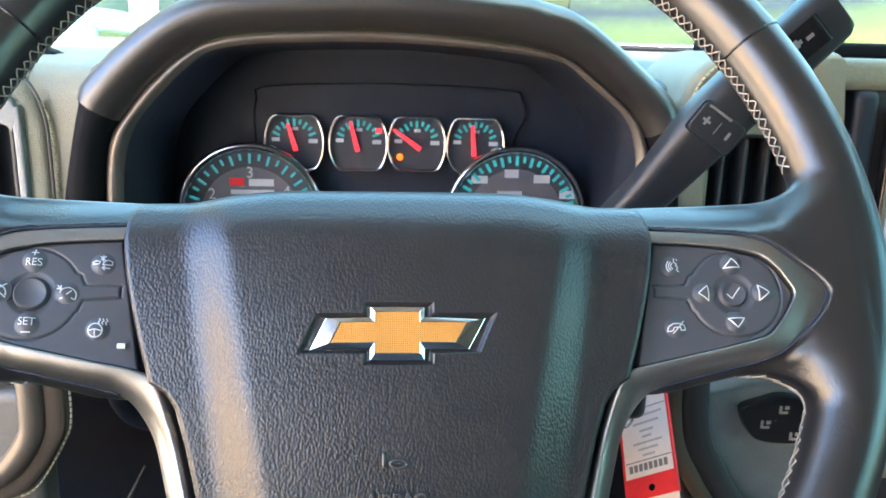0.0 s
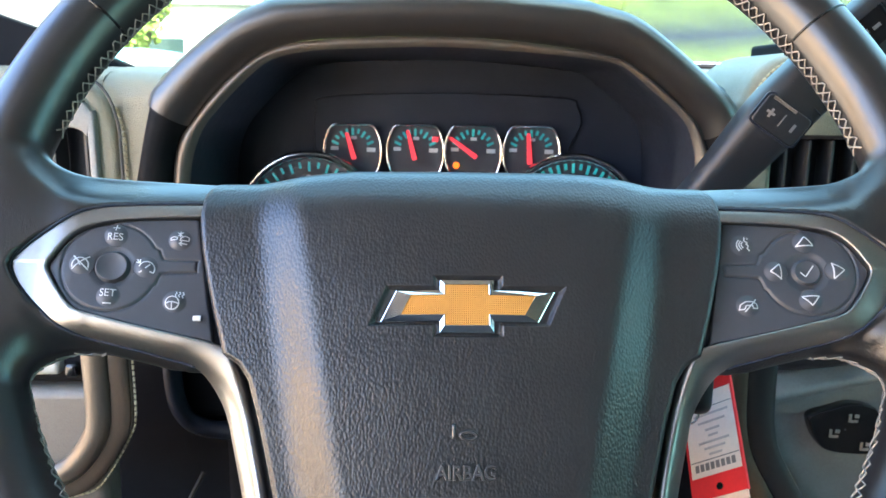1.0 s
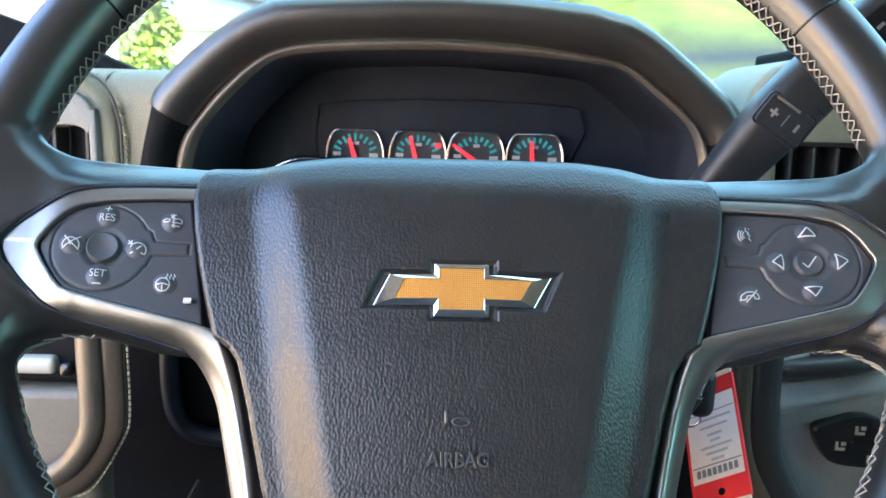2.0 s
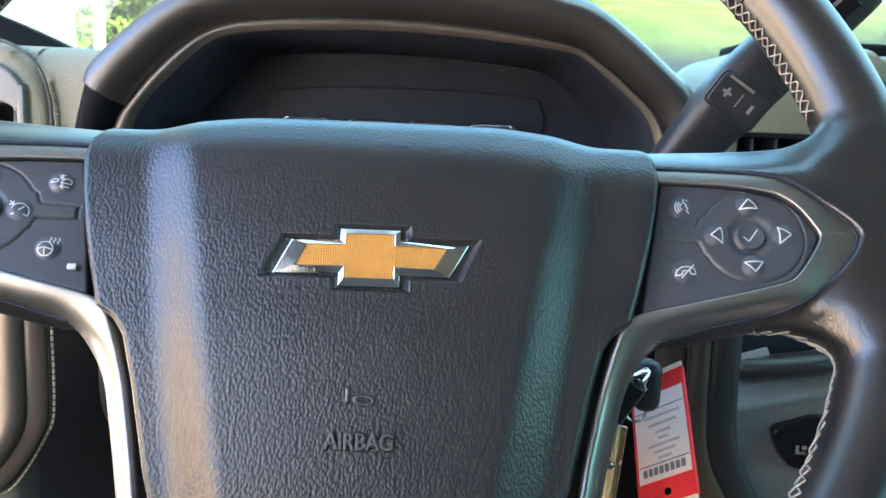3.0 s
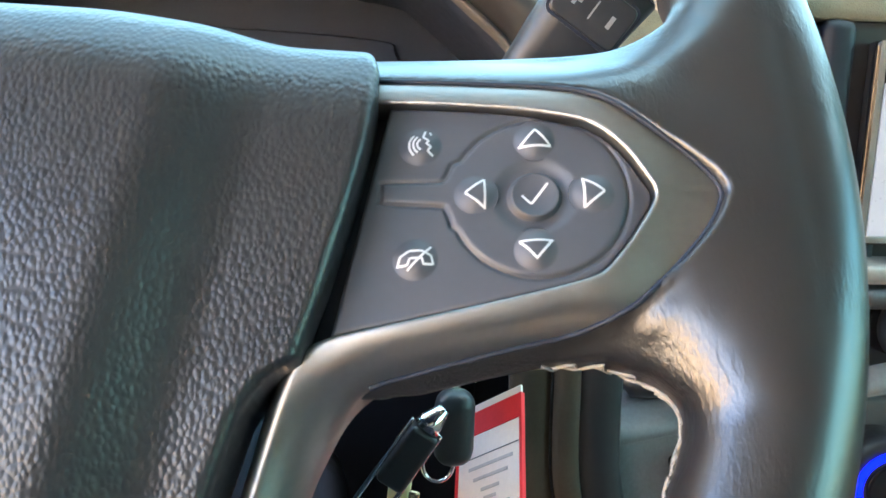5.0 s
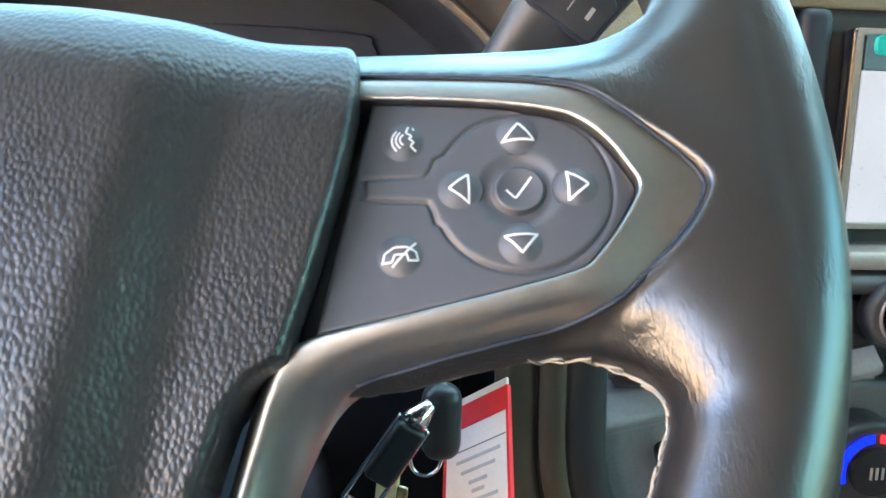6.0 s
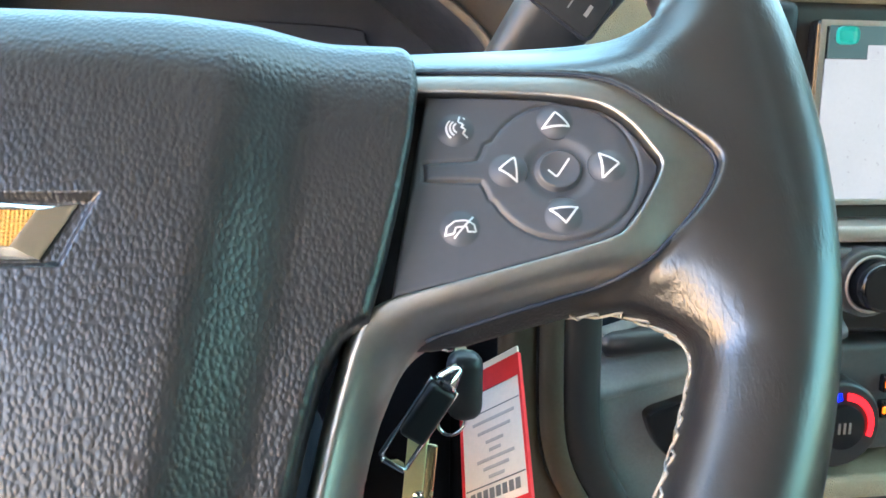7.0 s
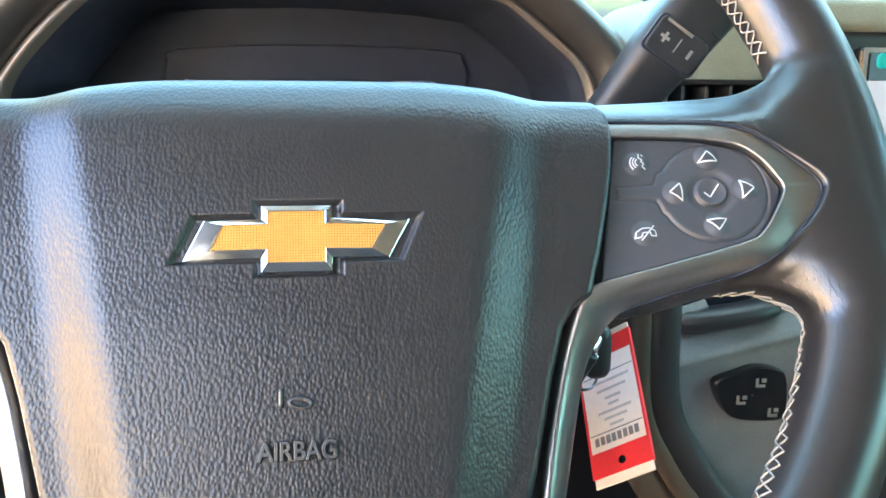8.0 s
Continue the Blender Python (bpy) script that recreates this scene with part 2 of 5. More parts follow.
def tube(points, radius, sides=8, closed=False, flat=1.0, up=None):
    """A round bar along points; radius a number or one for each point."""
    pts = [Vector(p) for p in points]
    n = len(pts)
    rings = []
    side = None
    for i, p in enumerate(pts):
        a = pts[(i - 1) % n] if closed or i else p
        b = pts[(i + 1) % n] if closed or i < n - 1 else p
        d = (b - a).normalized()
        ref = Vector(up) if up else (side or (Vector((0, 0, 1)) if abs(d.z) < 0.9 else Vector((1, 0, 0))))
        u = (ref - d * ref.dot(d)).normalized()
        w = d.cross(u)
        side = u
        r = radius[i] if isinstance(radius, (list, tuple)) else radius
        rings.append([p + (u * math.cos(t) * flat + w * math.sin(t)) * r for t in (2 * math.pi * k / sides for k in range(sides))])
    if closed:
        rings.append(rings[0])
    return loft(rings, True, not closed)


def merge(bms):
    out = bmesh.new()
    for b in bms:
        me = bpy.data.meshes.new("t")
        b.to_mesh(me)
        out.from_mesh(me)
        bpy.data.meshes.remove(me)
        b.free()
    return out


def spline(points, n, closed=False):
    """Catmull-Rom through points, n steps a span."""
    P = [np.array(p, float) for p in points]
    out = []
    m = len(P)
    for i in range(m if closed else m - 1):
        p1, p2 = P[i], P[(i + 1) % m]
        p0 = P[i - 1] if closed or i else 2 * p1 - p2
        p3 = P[(i + 2) % m] if closed or i + 2 < m else 2 * p2 - p1
        for k in range(n):
            t = k / n
            out.append(0.5 * (2 * p1 + (p2 - p0) * t + (2 * p0 - 5 * p1 + 4 * p2 - p3) * t * t + (3 * p1 - p0 - 3 * p2 + p3) * t ** 3))
    if not closed:
        out.append(P[-1])
    return out


def even(points, count):
    """The same line in count even steps."""
    P = np.array(points, float)
    s = np.concatenate([[0], np.cumsum(np.linalg.norm(np.diff(P, axis=0), axis=1))])
    q = np.linspace(0, s[-1], count)
    return np.stack([np.interp(q, s, P[:, k]) for k in range(P.shape[1])], 1)


def lettering(text, size, condense=1.0, depth=0.0, bevel=0.0):
    """The built-in font as a bmesh, centred at the origin in the xy plane."""
    cu = bpy.data.curves.new("t", "FONT")
    cu.body, cu.size, cu.extrude, cu.bevel_depth = text, size, depth, bevel
    cu.align_x, cu.align_y = "CENTER", "CENTER"
    ob = new("t", cu)
    bpy.context.view_layer.update()
    me = bpy.data.meshes.new_from_object(ob.evaluated_get(bpy.context.evaluated_depsgraph_get()))
    bm = bmesh.new()
    bm.from_mesh(me)
    bpy.data.meshes.remove(me)
    bpy.data.objects.remove(ob)
    bpy.data.curves.remove(cu)
    for v in bm.verts:
        v.co.x *= condense
    return bm


def strokes(lines, width, height, step=0.0004):
    """Flat printed lines; height(x, y) gives the surface that they lie on."""
    bms = []
    for line in lines:
        P = even(line, max(2, int(np.sum(np.linalg.norm(np.diff(np.array(line, float), axis=0), axis=1)) / step) + 1)) if len(line) > 2 or True else line
        T = np.gradient(P, axis=0)
        T /= np.linalg.norm(T, axis=1)[:, None] + 1e-12
        N = np.stack([-T[:, 1], T[:, 0]], 1)
        P[0] -= T[0] * width * 0.5
        P[-1] += T[-1] * width * 0.5
        a, b = P + N * width / 2, P - N * width / 2
        bms.append(loft([[(x, y, height(x, y)) for x, y in a], [(x, y, height(x, y)) for x, y in b]]))
    bm = merge(bms)
    bm.normal_update()
    for f in bm.faces:
        if f.normal.z < 0:
            f.normal_flip()
    return bm


def smin(a, b, k):
    h = np.clip(0.5 + 0.5 * (b - a) / k, 0, 1)
    return b + (a - b) * h - k * h * (1 - h)


def smax(a, b, k):
    return -smin(-a, -b, k)


def polygon_distance(pts, x, y):
    """Signed distance to a closed outline, inside negative."""
    P = np.array(pts, float)
    d = np.full(x.shape, 1e9)
    inside = np.zeros(x.shape, bool)
    for (ax, ay), (bx, by) in zip(P, np.roll(P, -1, 0)):
        ex, ey = bx - ax, by - ay
        t = np.clip(((x - ax) * ex + (y - ay) * ey) / (ex * ex + ey * ey), 0, 1)
        d = np.minimum(d, (x - ax - t * ex) ** 2 + (y - ay - t * ey) ** 2)
        if ay != by:
            inside ^= ((ay > y) != (by > y)) & (x < ex * (y - ay) / ey + ax)
    return np.where(inside, -1, 1) * np.sqrt(d)


def settle_on(f, p, steps=4, limit=None, e=1e-4):
    """Moves points along the slope of f onto its zero."""
    start = p.copy()
    for _ in range(steps):
        v = f(*p.T)
        g = np.stack([(f(*(p + d).T) - f(*(p - d).T)) / (2 * e) for d in np.eye(3) * e], 1)
        p = p - g * (v / np.maximum(np.sum(g * g, 1), 0.05))[:, None]
        if limit:
            p = start + np.clip(p - start, -limit, limit)
    return p


def skin(f, lo, hi, step):
    """A smooth quad skin over the zero of a distance field."""
    ax = [np.arange(a, b + step, step) for a, b in zip(lo, hi)]
    G = np.meshgrid(*ax, indexing="ij")
    V = f(*(g.ravel() for g in G)).reshape(G[0].shape)
    I = V < 0
    c = sum(I[i:I.shape[0] - 1 + i, j:I.shape[1] - 1 + j, k:I.shape[2] - 1 + k].astype(np.int8) for i in (0, 1) for j in (0, 1) for k in (0, 1))
    act = (c > 0) & (c < 8)
    idx = np.full(act.shape, -1)
    idx[act] = np.arange(act.sum())
    acc, hits = np.zeros(act.shape + (3,)), np.zeros(act.shape)
    for a in range(3):
        b, d = (a + 1) % 3, (a + 2) % 3
        sl0, sl1 = [slice(None)] * 3, [slice(None)] * 3
        sl0[a], sl1[a] = slice(0, -1), slice(1, None)
        A, B = V[tuple(sl0)], V[tuple(sl1)]
        e = np.argwhere((A < 0) != (B < 0))
        va, vb = A[tuple(e.T)], B[tuple(e.T)]
        q = e.astype(float)
        q[:, a] += va / (va - vb)
        for ob_ in (0, 1):
            for od in (0, 1):
                k = e.copy()
                k[:, b] -= ob_
                k[:, d] -= od
                ok = (k[:, b] >= 0) & (k[:, d] >= 0) & (k[:, b] < act.shape[b]) & (k[:, d] < act.shape[d])
                np.add.at(acc, tuple(k[ok].T), q[ok])
                np.add.at(hits, tuple(k[ok].T), 1)
    p = np.array(lo) + acc[act] / np.maximum(hits[act], 1)[:, None] * step
    p = settle_on(f, p, 2, step * 0.5)
    faces = []
    for a in range(3):
        b, d = (a + 1) % 3, (a + 2) % 3
        sl0, sl1 = [slice(None)] * 3, [slice(None)] * 3
        sl0[a], sl1[a] = slice(0, -1), slice(1, None)
        A, B = I[tuple(sl0)], I[tuple(sl1)]
        e = np.argwhere(A != B)
        e = e[(e[:, b] > 0) & (e[:, d] > 0) & (e[:, b] < act.shape[b]) & (e[:, d] < act.shape[d])]
        flip = B[tuple(e.T)]
        q = []
        for ob_, od in ((1, 1), (0, 1), (0, 0), (1, 0)):
            k = e.copy()
            k[:, b] -= ob_
            k[:, d] -= od
            q.append(idx[tuple(k.T)])
        q = np.stack(q, 1)
        q[flip] = q[flip][:, ::-1]
        faces.append(q)
    F = np.concatenate(faces)
    F = F[(F >= 0).all(1)]
    E = np.concatenate([F[:, [0, 1]], F[:, [1, 2]], F[:, [2, 3]], F[:, [3, 0]]])
    count = np.bincount(E.ravel(), minlength=len(p))[:, None]
    for _ in range(4):
        total = np.stack([np.bincount(E[:, 0], p[E[:, 1], k], len(p)) + np.bincount(E[:, 1], p[E[:, 0], k], len(p)) for k in range(3)], 1)
        p = settle_on(f, 0.4 * p + 0.6 * total / np.maximum(count, 1), 2, step)
    me = bpy.data.meshes.new("skin")
    me.from_pydata(p.tolist(), [], F.tolist())
    return me


# ---- cabin shell ----
def wall_with_window(name, x0, x1, y0, y1, z0, z1, win, mat, lower=None, glass=GLASS):
    """A wall across x or y, with one opening (a0, a1, b0, b1 along the wall and up)."""
    a0, a1, b0, b1 = win
    across_y = (x1 - x0) < (y1 - y0)
    w = thing(name, (x0, y0, z0), "plain cab side trim round a window opening", "wall", kind="structure")
    lo, hi = (y0, y1) if across_y else (x0, x1)
    for nm, p, q, c, d, m in (("lower_trim", lo, hi, z0, b0, lower or mat), ("upper_trim", lo, hi, b1, z1, mat), ("post", lo, a0, b0, b1, mat), ("post", a1, hi, b0, b1, mat)):
        if q - p < 1e-4:
            continue
        bm = box(x0, x1, p, q, c, d, 0.006) if across_y else box(p, q, y0, y1, c, d, 0.006)
        part(nm, bm, m, w)
    if not glass:
        return w
    xm, ym = (x0 + x1) / 2, (y0 + y1) / 2
    bm = box(xm - 0.002, xm + 0.002, a0, a1, b0, b1) if across_y else box(a0, a1, ym - 0.002, ym + 0.002, b0, b1)
    pane = part("pane", bm, glass, w)
    pane.visible_shadow = False
    return w


wall_with_window("wall_left", -0.56, -0.50, -1.95, 0.95, 0.45, 1.90, (-1.75, 0.34, 1.02, 1.86), HEADLINER, BEIGE, None)
wall_with_window("wall_right", 1.42, 1.48, -1.95, 0.95, 0.45, 1.90, (-1.75, 0.34, 1.22, 1.82), HEADLINER, BEIGE, GREEN_GLASS)
for nm, x, z in (("wall_left", -0.53, 1.02), ("wall_right", 1.45, 1.22)):
    part("pillar", box(x - 0.034, x + 0.034, -0.96, -0.86, z - 0.004, 1.824, 0.01), HEADLINER, bpy.data.objects[nm], "grey trimmed door pillar")
part("wall_rear", box(-0.56, 1.48, -2.01, -1.95, 0.45, 1.90), SEATCLOTH)
tagged(bpy.data.objects["wall_rear"], "grey cloth bulkhead behind the seats", "wall", kind="structure")
part("floor", box(-0.56, 1.48, -2.01, 0.95, 0.40, 0.45), CARPET)
tagged(bpy.data.objects["floor"], "dark carpeted cab floor", "floor", kind="structure")
part("ceiling", box(-0.56, 1.48, -2.01, 0.05, 1.90, 1.95), HEADLINER)
tagged(bpy.data.objects["ceiling"], "grey cloth headliner", "ceiling", kind="structure")
part("wall_front", box(-0.50, 1.42, 0.90, 0.95, 0.45, 1.37), BLACK)
tagged(bpy.data.objects["wall_front"], "dark bulkhead below the windscreen", "wall", kind="structure")
ws = part("window_1", loft([[(-0.50, 0.05, 1.90), (1.42, 0.05, 1.90)], [(-0.50, 0.80, 1.395), (1.42, 0.80, 1.395)]]), GLASS)
ws.visible_shadow = False
sol = ws.modifiers.new("thick", "SOLIDIFY")
sol.thickness = 0.005
tagged(ws, "clear sloping windscreen glass", "windscreen", kind="structure")

# ---- outside ----
part("ground", box(-400, 400, -400, 600, -0.3, 0.0), ASPHALT)
tagged(bpy.data.objects["ground"], "pale worn concrete lot", "ground", kind="structure")


def bank(x, y):
    return 4.6 * ramp_(y, 12, 36) * (0.25 + 0.75 * ramp_(x, -9, -2)) + 7.0 * ramp_(y, 20, 60) * ramp_(x, 1, 9)


def lawn():
    g = [[(x, y, 0.02 + bank(x, y) + 0.12 * noise.noise((x * 0.2, y * 0.2, 0)) * ramp_(y, 8, 16) - (0.25 if x < -1.2 and y < 12 else 0)) for x in np.linspace(-90, 90, 181)] for y in np.linspace(4, 120, 59)]
    return loft(g)


def ramp_(x, a, b):
    t = min(max((x - a) / (b - a), 0), 1)
    return t * t * (3 - 2 * t)


bm = lawn()
bm.normal_update()
if sum(f.normal.z for f in bm.faces) < 0:
    bmesh.ops.reverse_faces(bm, faces=bm.faces)
tagged(part("grass_bank", bm, GRASS), "sunlit green grass bank beyond the lot", "grass", kind="stuff")


def tree(x, y, h, seed):
    rnd = random.Random(seed)
    z0 = 0.02 + bank(x, y) - 0.1
    t = thing("tree", (x, y, z0), "leafy green tree in full sun", "tree", "trees behind the lot")
    bms = [tube([(x, y, z0), (x + 0.1, y, z0 + h * 0.3), (x, y + 0.1, z0 + h * 0.7)], [0.16, 0.11, 0.05], 8)]
    for k in range(6):
        a = k * 1.05 + rnd.random()
        bms.append(tube([(x, y, z0 + h * (0.3 + 0.05 * k)), (x + math.cos(a) * h * 0.25, y + math.sin(a) * h * 0.25, z0 + h * (0.5 + 0.05 * k))], [0.06, 0.02], 6))
    part("trunk", merge(bms), BARK, t)
    vs, fs = [], []
    clumps = [(rnd.gauss(0, 0.16) * h, rnd.gauss(0, 0.16) * h, rnd.uniform(0.3, 0.98) * h, rnd.uniform(0.07, 0.15) * h) for _ in range(26)]
    for _ in range(9000):
        cx, cy, cz, cr = rnd.choice(clumps)
        d = Vector((rnd.gauss(0, 1), rnd.gauss(0, 1), rnd.gauss(0, 1))).normalized() * cr * rnd.uniform(0.5, 1.1)
        p = Vector((x + cx, y + cy, z0 + cz)) + d
        a = Vector((rnd.gauss(0, 1), rnd.gauss(0, 1), rnd.gauss(0, 1))).normalized() * rnd.uniform(0.07, 0.13)
        b = a.cross(Vector((rnd.gauss(0, 1), rnd.gauss(0, 1), rnd.gauss(0, 1)))).normalized() * 0.08
        i = len(vs)
        vs += [p - a, p + b, p + a, p - b]
        fs.append((i, i + 1, i + 2, i + 3))
    part("crown", pydata(vs, fs), LEAF, t, smooth=False)


for i, (x, y, h) in enumerate(((-11.5, 21, 6.5), (-8.8, 23, 5.5), (-15, 26, 7), (4.0, 44, 7), (8.0, 46, 7.5), (12.0, 43, 7), (16.5, 45, 7.5), (21.0, 47, 8), (-3.5, 38, 5), (0.5, 42, 6))):
    tree(x, y, h, i)

pole = thing("street_lamp", (-7.2, 18.0, 0.0), "tall white painted steel lamp pole", "lamp post")
part("post", tube([(-7.2, 18, 0), (-7.2, 18, 5), (-7.2, 18, 9)], [0.12, 0.10, 0.08], 12), POLE, pole)
part("base", tube([(-7.2, 18, 0), (-7.2, 18, 0.6)], 0.25, 16), STUCCO, pole)
part("lamp_head", box(-7.4, -6.4, 17.85, 18.15, 8.95, 9.1, 0.03), POLE, pole)


def car(x, y, rz, paint, label):
    m = pose(x, y, 0, 0, 0, rz)
    c = thing("parked_car", m, label, "car", "cars in the lot")
    prof = [(-2.3, 0.45), (-2.32, 0.85), (-2.2, 1.05), (-1.3, 1.12), (-0.6, 1.65), (1.2, 1.75), (2.1, 1.60), (2.3, 1.0), (2.32, 0.5)]
    prof = spline(prof, 5)
    rings = []
    for s, w in ((-0.90, 0.94), (-0.86, 1.0), (-0.5, 1.02), (0.5, 1.02), (0.86, 1.0), (0.90, 0.94)):
        rings.append([(p[0] * (0.98 if abs(s) > 0.88 else 1), s * (1 - 0.22 * ramp_(p[1], 1.0, 1.75)), 0.4 + (p[1] - 0.4) * w) for p in prof])
    part("body", loft(rings, True, True), paint, c, local=True)
    part("window", box(-0.7, 1.9, -0.80, 0.80, 1.15, 1.55, 0.06), CARGLASS, c, local=True)
    for lx in (-0.72, 0.72):
        part("tail_lamp", box(2.22, 2.36, lx - 0.14, lx + 0.14, 0.85, 1.15, 0.03), TAIL, c, local=True)
    for wx in (-1.4, 1.4):
        for wy in (-0.84, 0.84):
            tyre = part("wheel", tube([(wx, wy - 0.11, 0.34), (wx, wy + 0.11, 0.34)], 0.34, 24), BLACK, c, local=True)
            part("rim", tube([(wx, wy - 0.12, 0.34), (wx, wy + 0.12, 0.34)], 0.21, 16), POLE, tyre, local=True)


car(-3.6, 8.6, 95, CARPAINT, "teal parked car with red tail lamps")
car(-6.9, 9.0, 93, CARWHITE, "white parked car with red tail lamps")

hall = thing("low_building", (-14, 40, 0), "low pale stucco building beyond the trees", "building")
part("wall", box(-26, -4, 40, 52, 0, 5.2, 0.05), STUCCO, hall)
part("roof", box(-26.4, -3.6, 39.6, 52.4, 5.2, 5.6, 0.05), POLE, hall)
for k in range(6):
    win = part("window", box(-24.5 + k * 3.5, -22.3 + k * 3.5, 39.93, 40.05, 1.6, 3.6, 0.02), CARGLASS, hall)
    part("frame", box(-24.6 + k * 3.5, -22.2 + k * 3.5, 39.95, 40.02, 1.5, 3.7, 0.02), POLE, win)


# unseen block left of the cab, added so its tan walls warm the reflections
tan_block = thing("tan_reflection_block", (-9.0, -6.0, 0.0), "unseen tan stucco block added for warm reflections from the left", "building")
part("wall", box(-15, -9.0, -22, 3.0, 0, 3.2, 0.03), TAN, tan_block)
part("parapet", box(-15.1, -8.9, -22.1, 3.1, 3.2, 3.4, 0.03), STUCCO, tan_block)
for y in (-18, -12, -6, 0):
    part("window", box(-9.02, -8.96, y - 0.8, y + 0.8, 1.0, 2.4, 0.02), CARGLASS, tan_block, "dark window in the added tan block")
# ---- steering wheel ----
WHEEL = pose(0, 0, 1.30, 90 - 31.7, 0, 0)
wheel = thing("steering_wheel", WHEEL, "black leather steering wheel with silver spoke trim and contrast stitching", "steering wheel")
MM = 0.001


def ramp(x, a, b):
    t = np.clip((x - a) / (b - a), 0, 1)
    return t * t * (3 - 2 * t)


# outlines of one spoke, in millimetres
BEZEL_OUT = [(97, 28.2), (109, 27.3), (122, 26.0), (135, 24.4), (143, 22.4), (148.5, 19.6), (153, 16.2), (161, 9.6), (166.5, 3.9), (168.6, 0.6), (168.9, -2.2), (166.2, -7.4),
             (162.5, -12.0), (158.3, -16.4), (154, -20.4), (151, -22.9), (146, -25.4), (140, -27.2), (132, -28.9), (121, -31.3), (110, -33.9), (103.5, -35.6), (99.3, -38.2),
             (95.8, -43.5), (92.4, -51.8), (88.7, -66.8), (84.6, -82.5), (78.5, -106)]
PANEL_HOLE = [(96, 22.5), (103, 21.8), (116, 20.6), (130, 18.7), (140, 16.3), (145.2, 14.0), (150.6, 8.8), (154.4, 2.8), (156.0, -0.4), (155.2, -3.6), (150.6, -10.6), (146.2, -15.9), (142.4, -18.2),
              (131.5, -20.8), (121, -23.0), (111, -25.0), (101, -26.9), (94.2, -28.2), (90.2, -29.6), (86.4, -32.6), (83.5, -37.5), (81.7, -42.2), (79.9, -49), (78, -56), (75.8, -65), (72.5, -78.5),
              (69.8, -92), (66.5, -106)]
BEZEL_OUT = [(a * MM, b * MM) for a, b in spline(BEZEL_OUT, 3) + [(60, -106), (60, -60), (80, -20), (90, 0), (95, 28.2)]]
PANEL_HOLE = [(a * MM, b * MM) for a, b in spline(PANEL_HOLE, 3) + [(40, -106), (40, 22.5)]]


def distance_table(pts, x0, x1, y0, y1, step=0.0003):
    """The signed distance to an outline, looked up between the nodes of a fine grid."""
    gx, gy = np.arange(x0, x1 + step, step), np.arange(y0, y1 + step, step)
    X, Y = np.meshgrid(gx, gy, indexing="ij")
    D = polygon_distance(pts, X, Y)

    def look_up(x, y):
        fx, fy = np.clip((x - x0) / step, 0, len(gx) - 1.001), np.clip((y - y0) / step, 0, len(gy) - 1.001)
        i, j = fx.astype(int), fy.astype(int)
        p, q = fx - i, fy - j
        return (D[i, j] * (1 - p) + D[i + 1, j] * p) * (1 - q) + (D[i, j + 1] * (1 - p) + D[i + 1, j + 1] * p) * q
    return look_up


outer_edge = distance_table(BEZEL_OUT, 0.055, 0.21, -0.112, 0.06)
hole_edge = distance_table(PANEL_HOLE, 0.055, 0.21, -0.112, 0.06)


def face_height(u, v=0.0):
    """How far the switch panel's face stands towards the driver."""
    a = np.abs(u)
    return -0.0035 + 0.17 * (a - 0.110) - 0.17 * np.maximum(a - 0.147, 0) * ramp(a, 0.140, 0.160)


LOW_EDGE = np.array(spline([(0.06, -0.035), (0.094, -0.0282), (0.111, -0.0250), (0.1315, -0.0210), (0.141, -0.0192), (0.150, -0.0208), (0.160, -0.0262), (0.170, -0.036), (0.188, -0.060), (0.21, -0.09)], 8))
TOP_EDGE = np.array(spline([(0.06, 0.0295), (0.10, 0.0285), (0.135, 0.0255), (0.150, 0.0265), (0.165, 0.0340), (0.180, 0.047), (0.21, 0.08)], 8))


LEG_EDGE = np.array([(0.0665, -0.106), (0.0698, -0.092), (0.0725, -0.0785), (0.0758, -0.065), (0.0780, -0.056), (0.0799, -0.049), (0.0817, -0.0422), (0.0862, -0.028), (0.0925, -0.008), (0.095, 0.0)])


def spoke_front(a, v):
    """The front of trim and leather round the panel: flat above, falling away steeply below the panel and inside the lower leg."""
    leg = np.interp(v, [-0.11, -0.055, -0.033], [-0.0195, -0.0130, -0.0090])
    w = ramp(0.10 - a - v, 0.020, 0.082)
    h = (face_height(a) + 0.0012) * (1 - w) + leg * w
    below = np.interp(a, LOW_EDGE[:, 0], LOW_EDGE[:, 1]) - v
    beside = 0.968 * (a - np.interp(v, LEG_EDGE[:, 1], LEG_EDGE[:, 0]))
    tip = ramp(a, 0.140, 0.165)
    d = smin(below * (0.98 + 0.02 * tip), beside, 0.017) - (0.0052 - 0.0028 * tip + 0.0016 * w)
    steep = (2.6 - 1.6 * tip) * (1 - w) + 2.1 * w
    round_ = 0.0040 + 0.0080 * tip + 0.0020 * w
    drop = smin(steep * 0.5 * (d + np.sqrt(d * d + round_ ** 2) - 0.18 * round_), 0.0125 + 0.02 * w, 0.004)
    up = v - np.interp(a, TOP_EDGE[:, 0], TOP_EDGE[:, 1])
    brow = smin(0.5 * (up + np.sqrt(up * up + 0.005 ** 2) - 0.0008), 0.016, 0.004)
    return h - np.where(v < 0, drop, brow)


LIP = np.array([(0.097, -0.0372), (0.104, -0.0378), (0.112, -0.0364), (0.123, -0.0336), (0.136, -0.0308), (0.148, -0.0304), (0.156, -0.0322), (0.18, -0.040)])


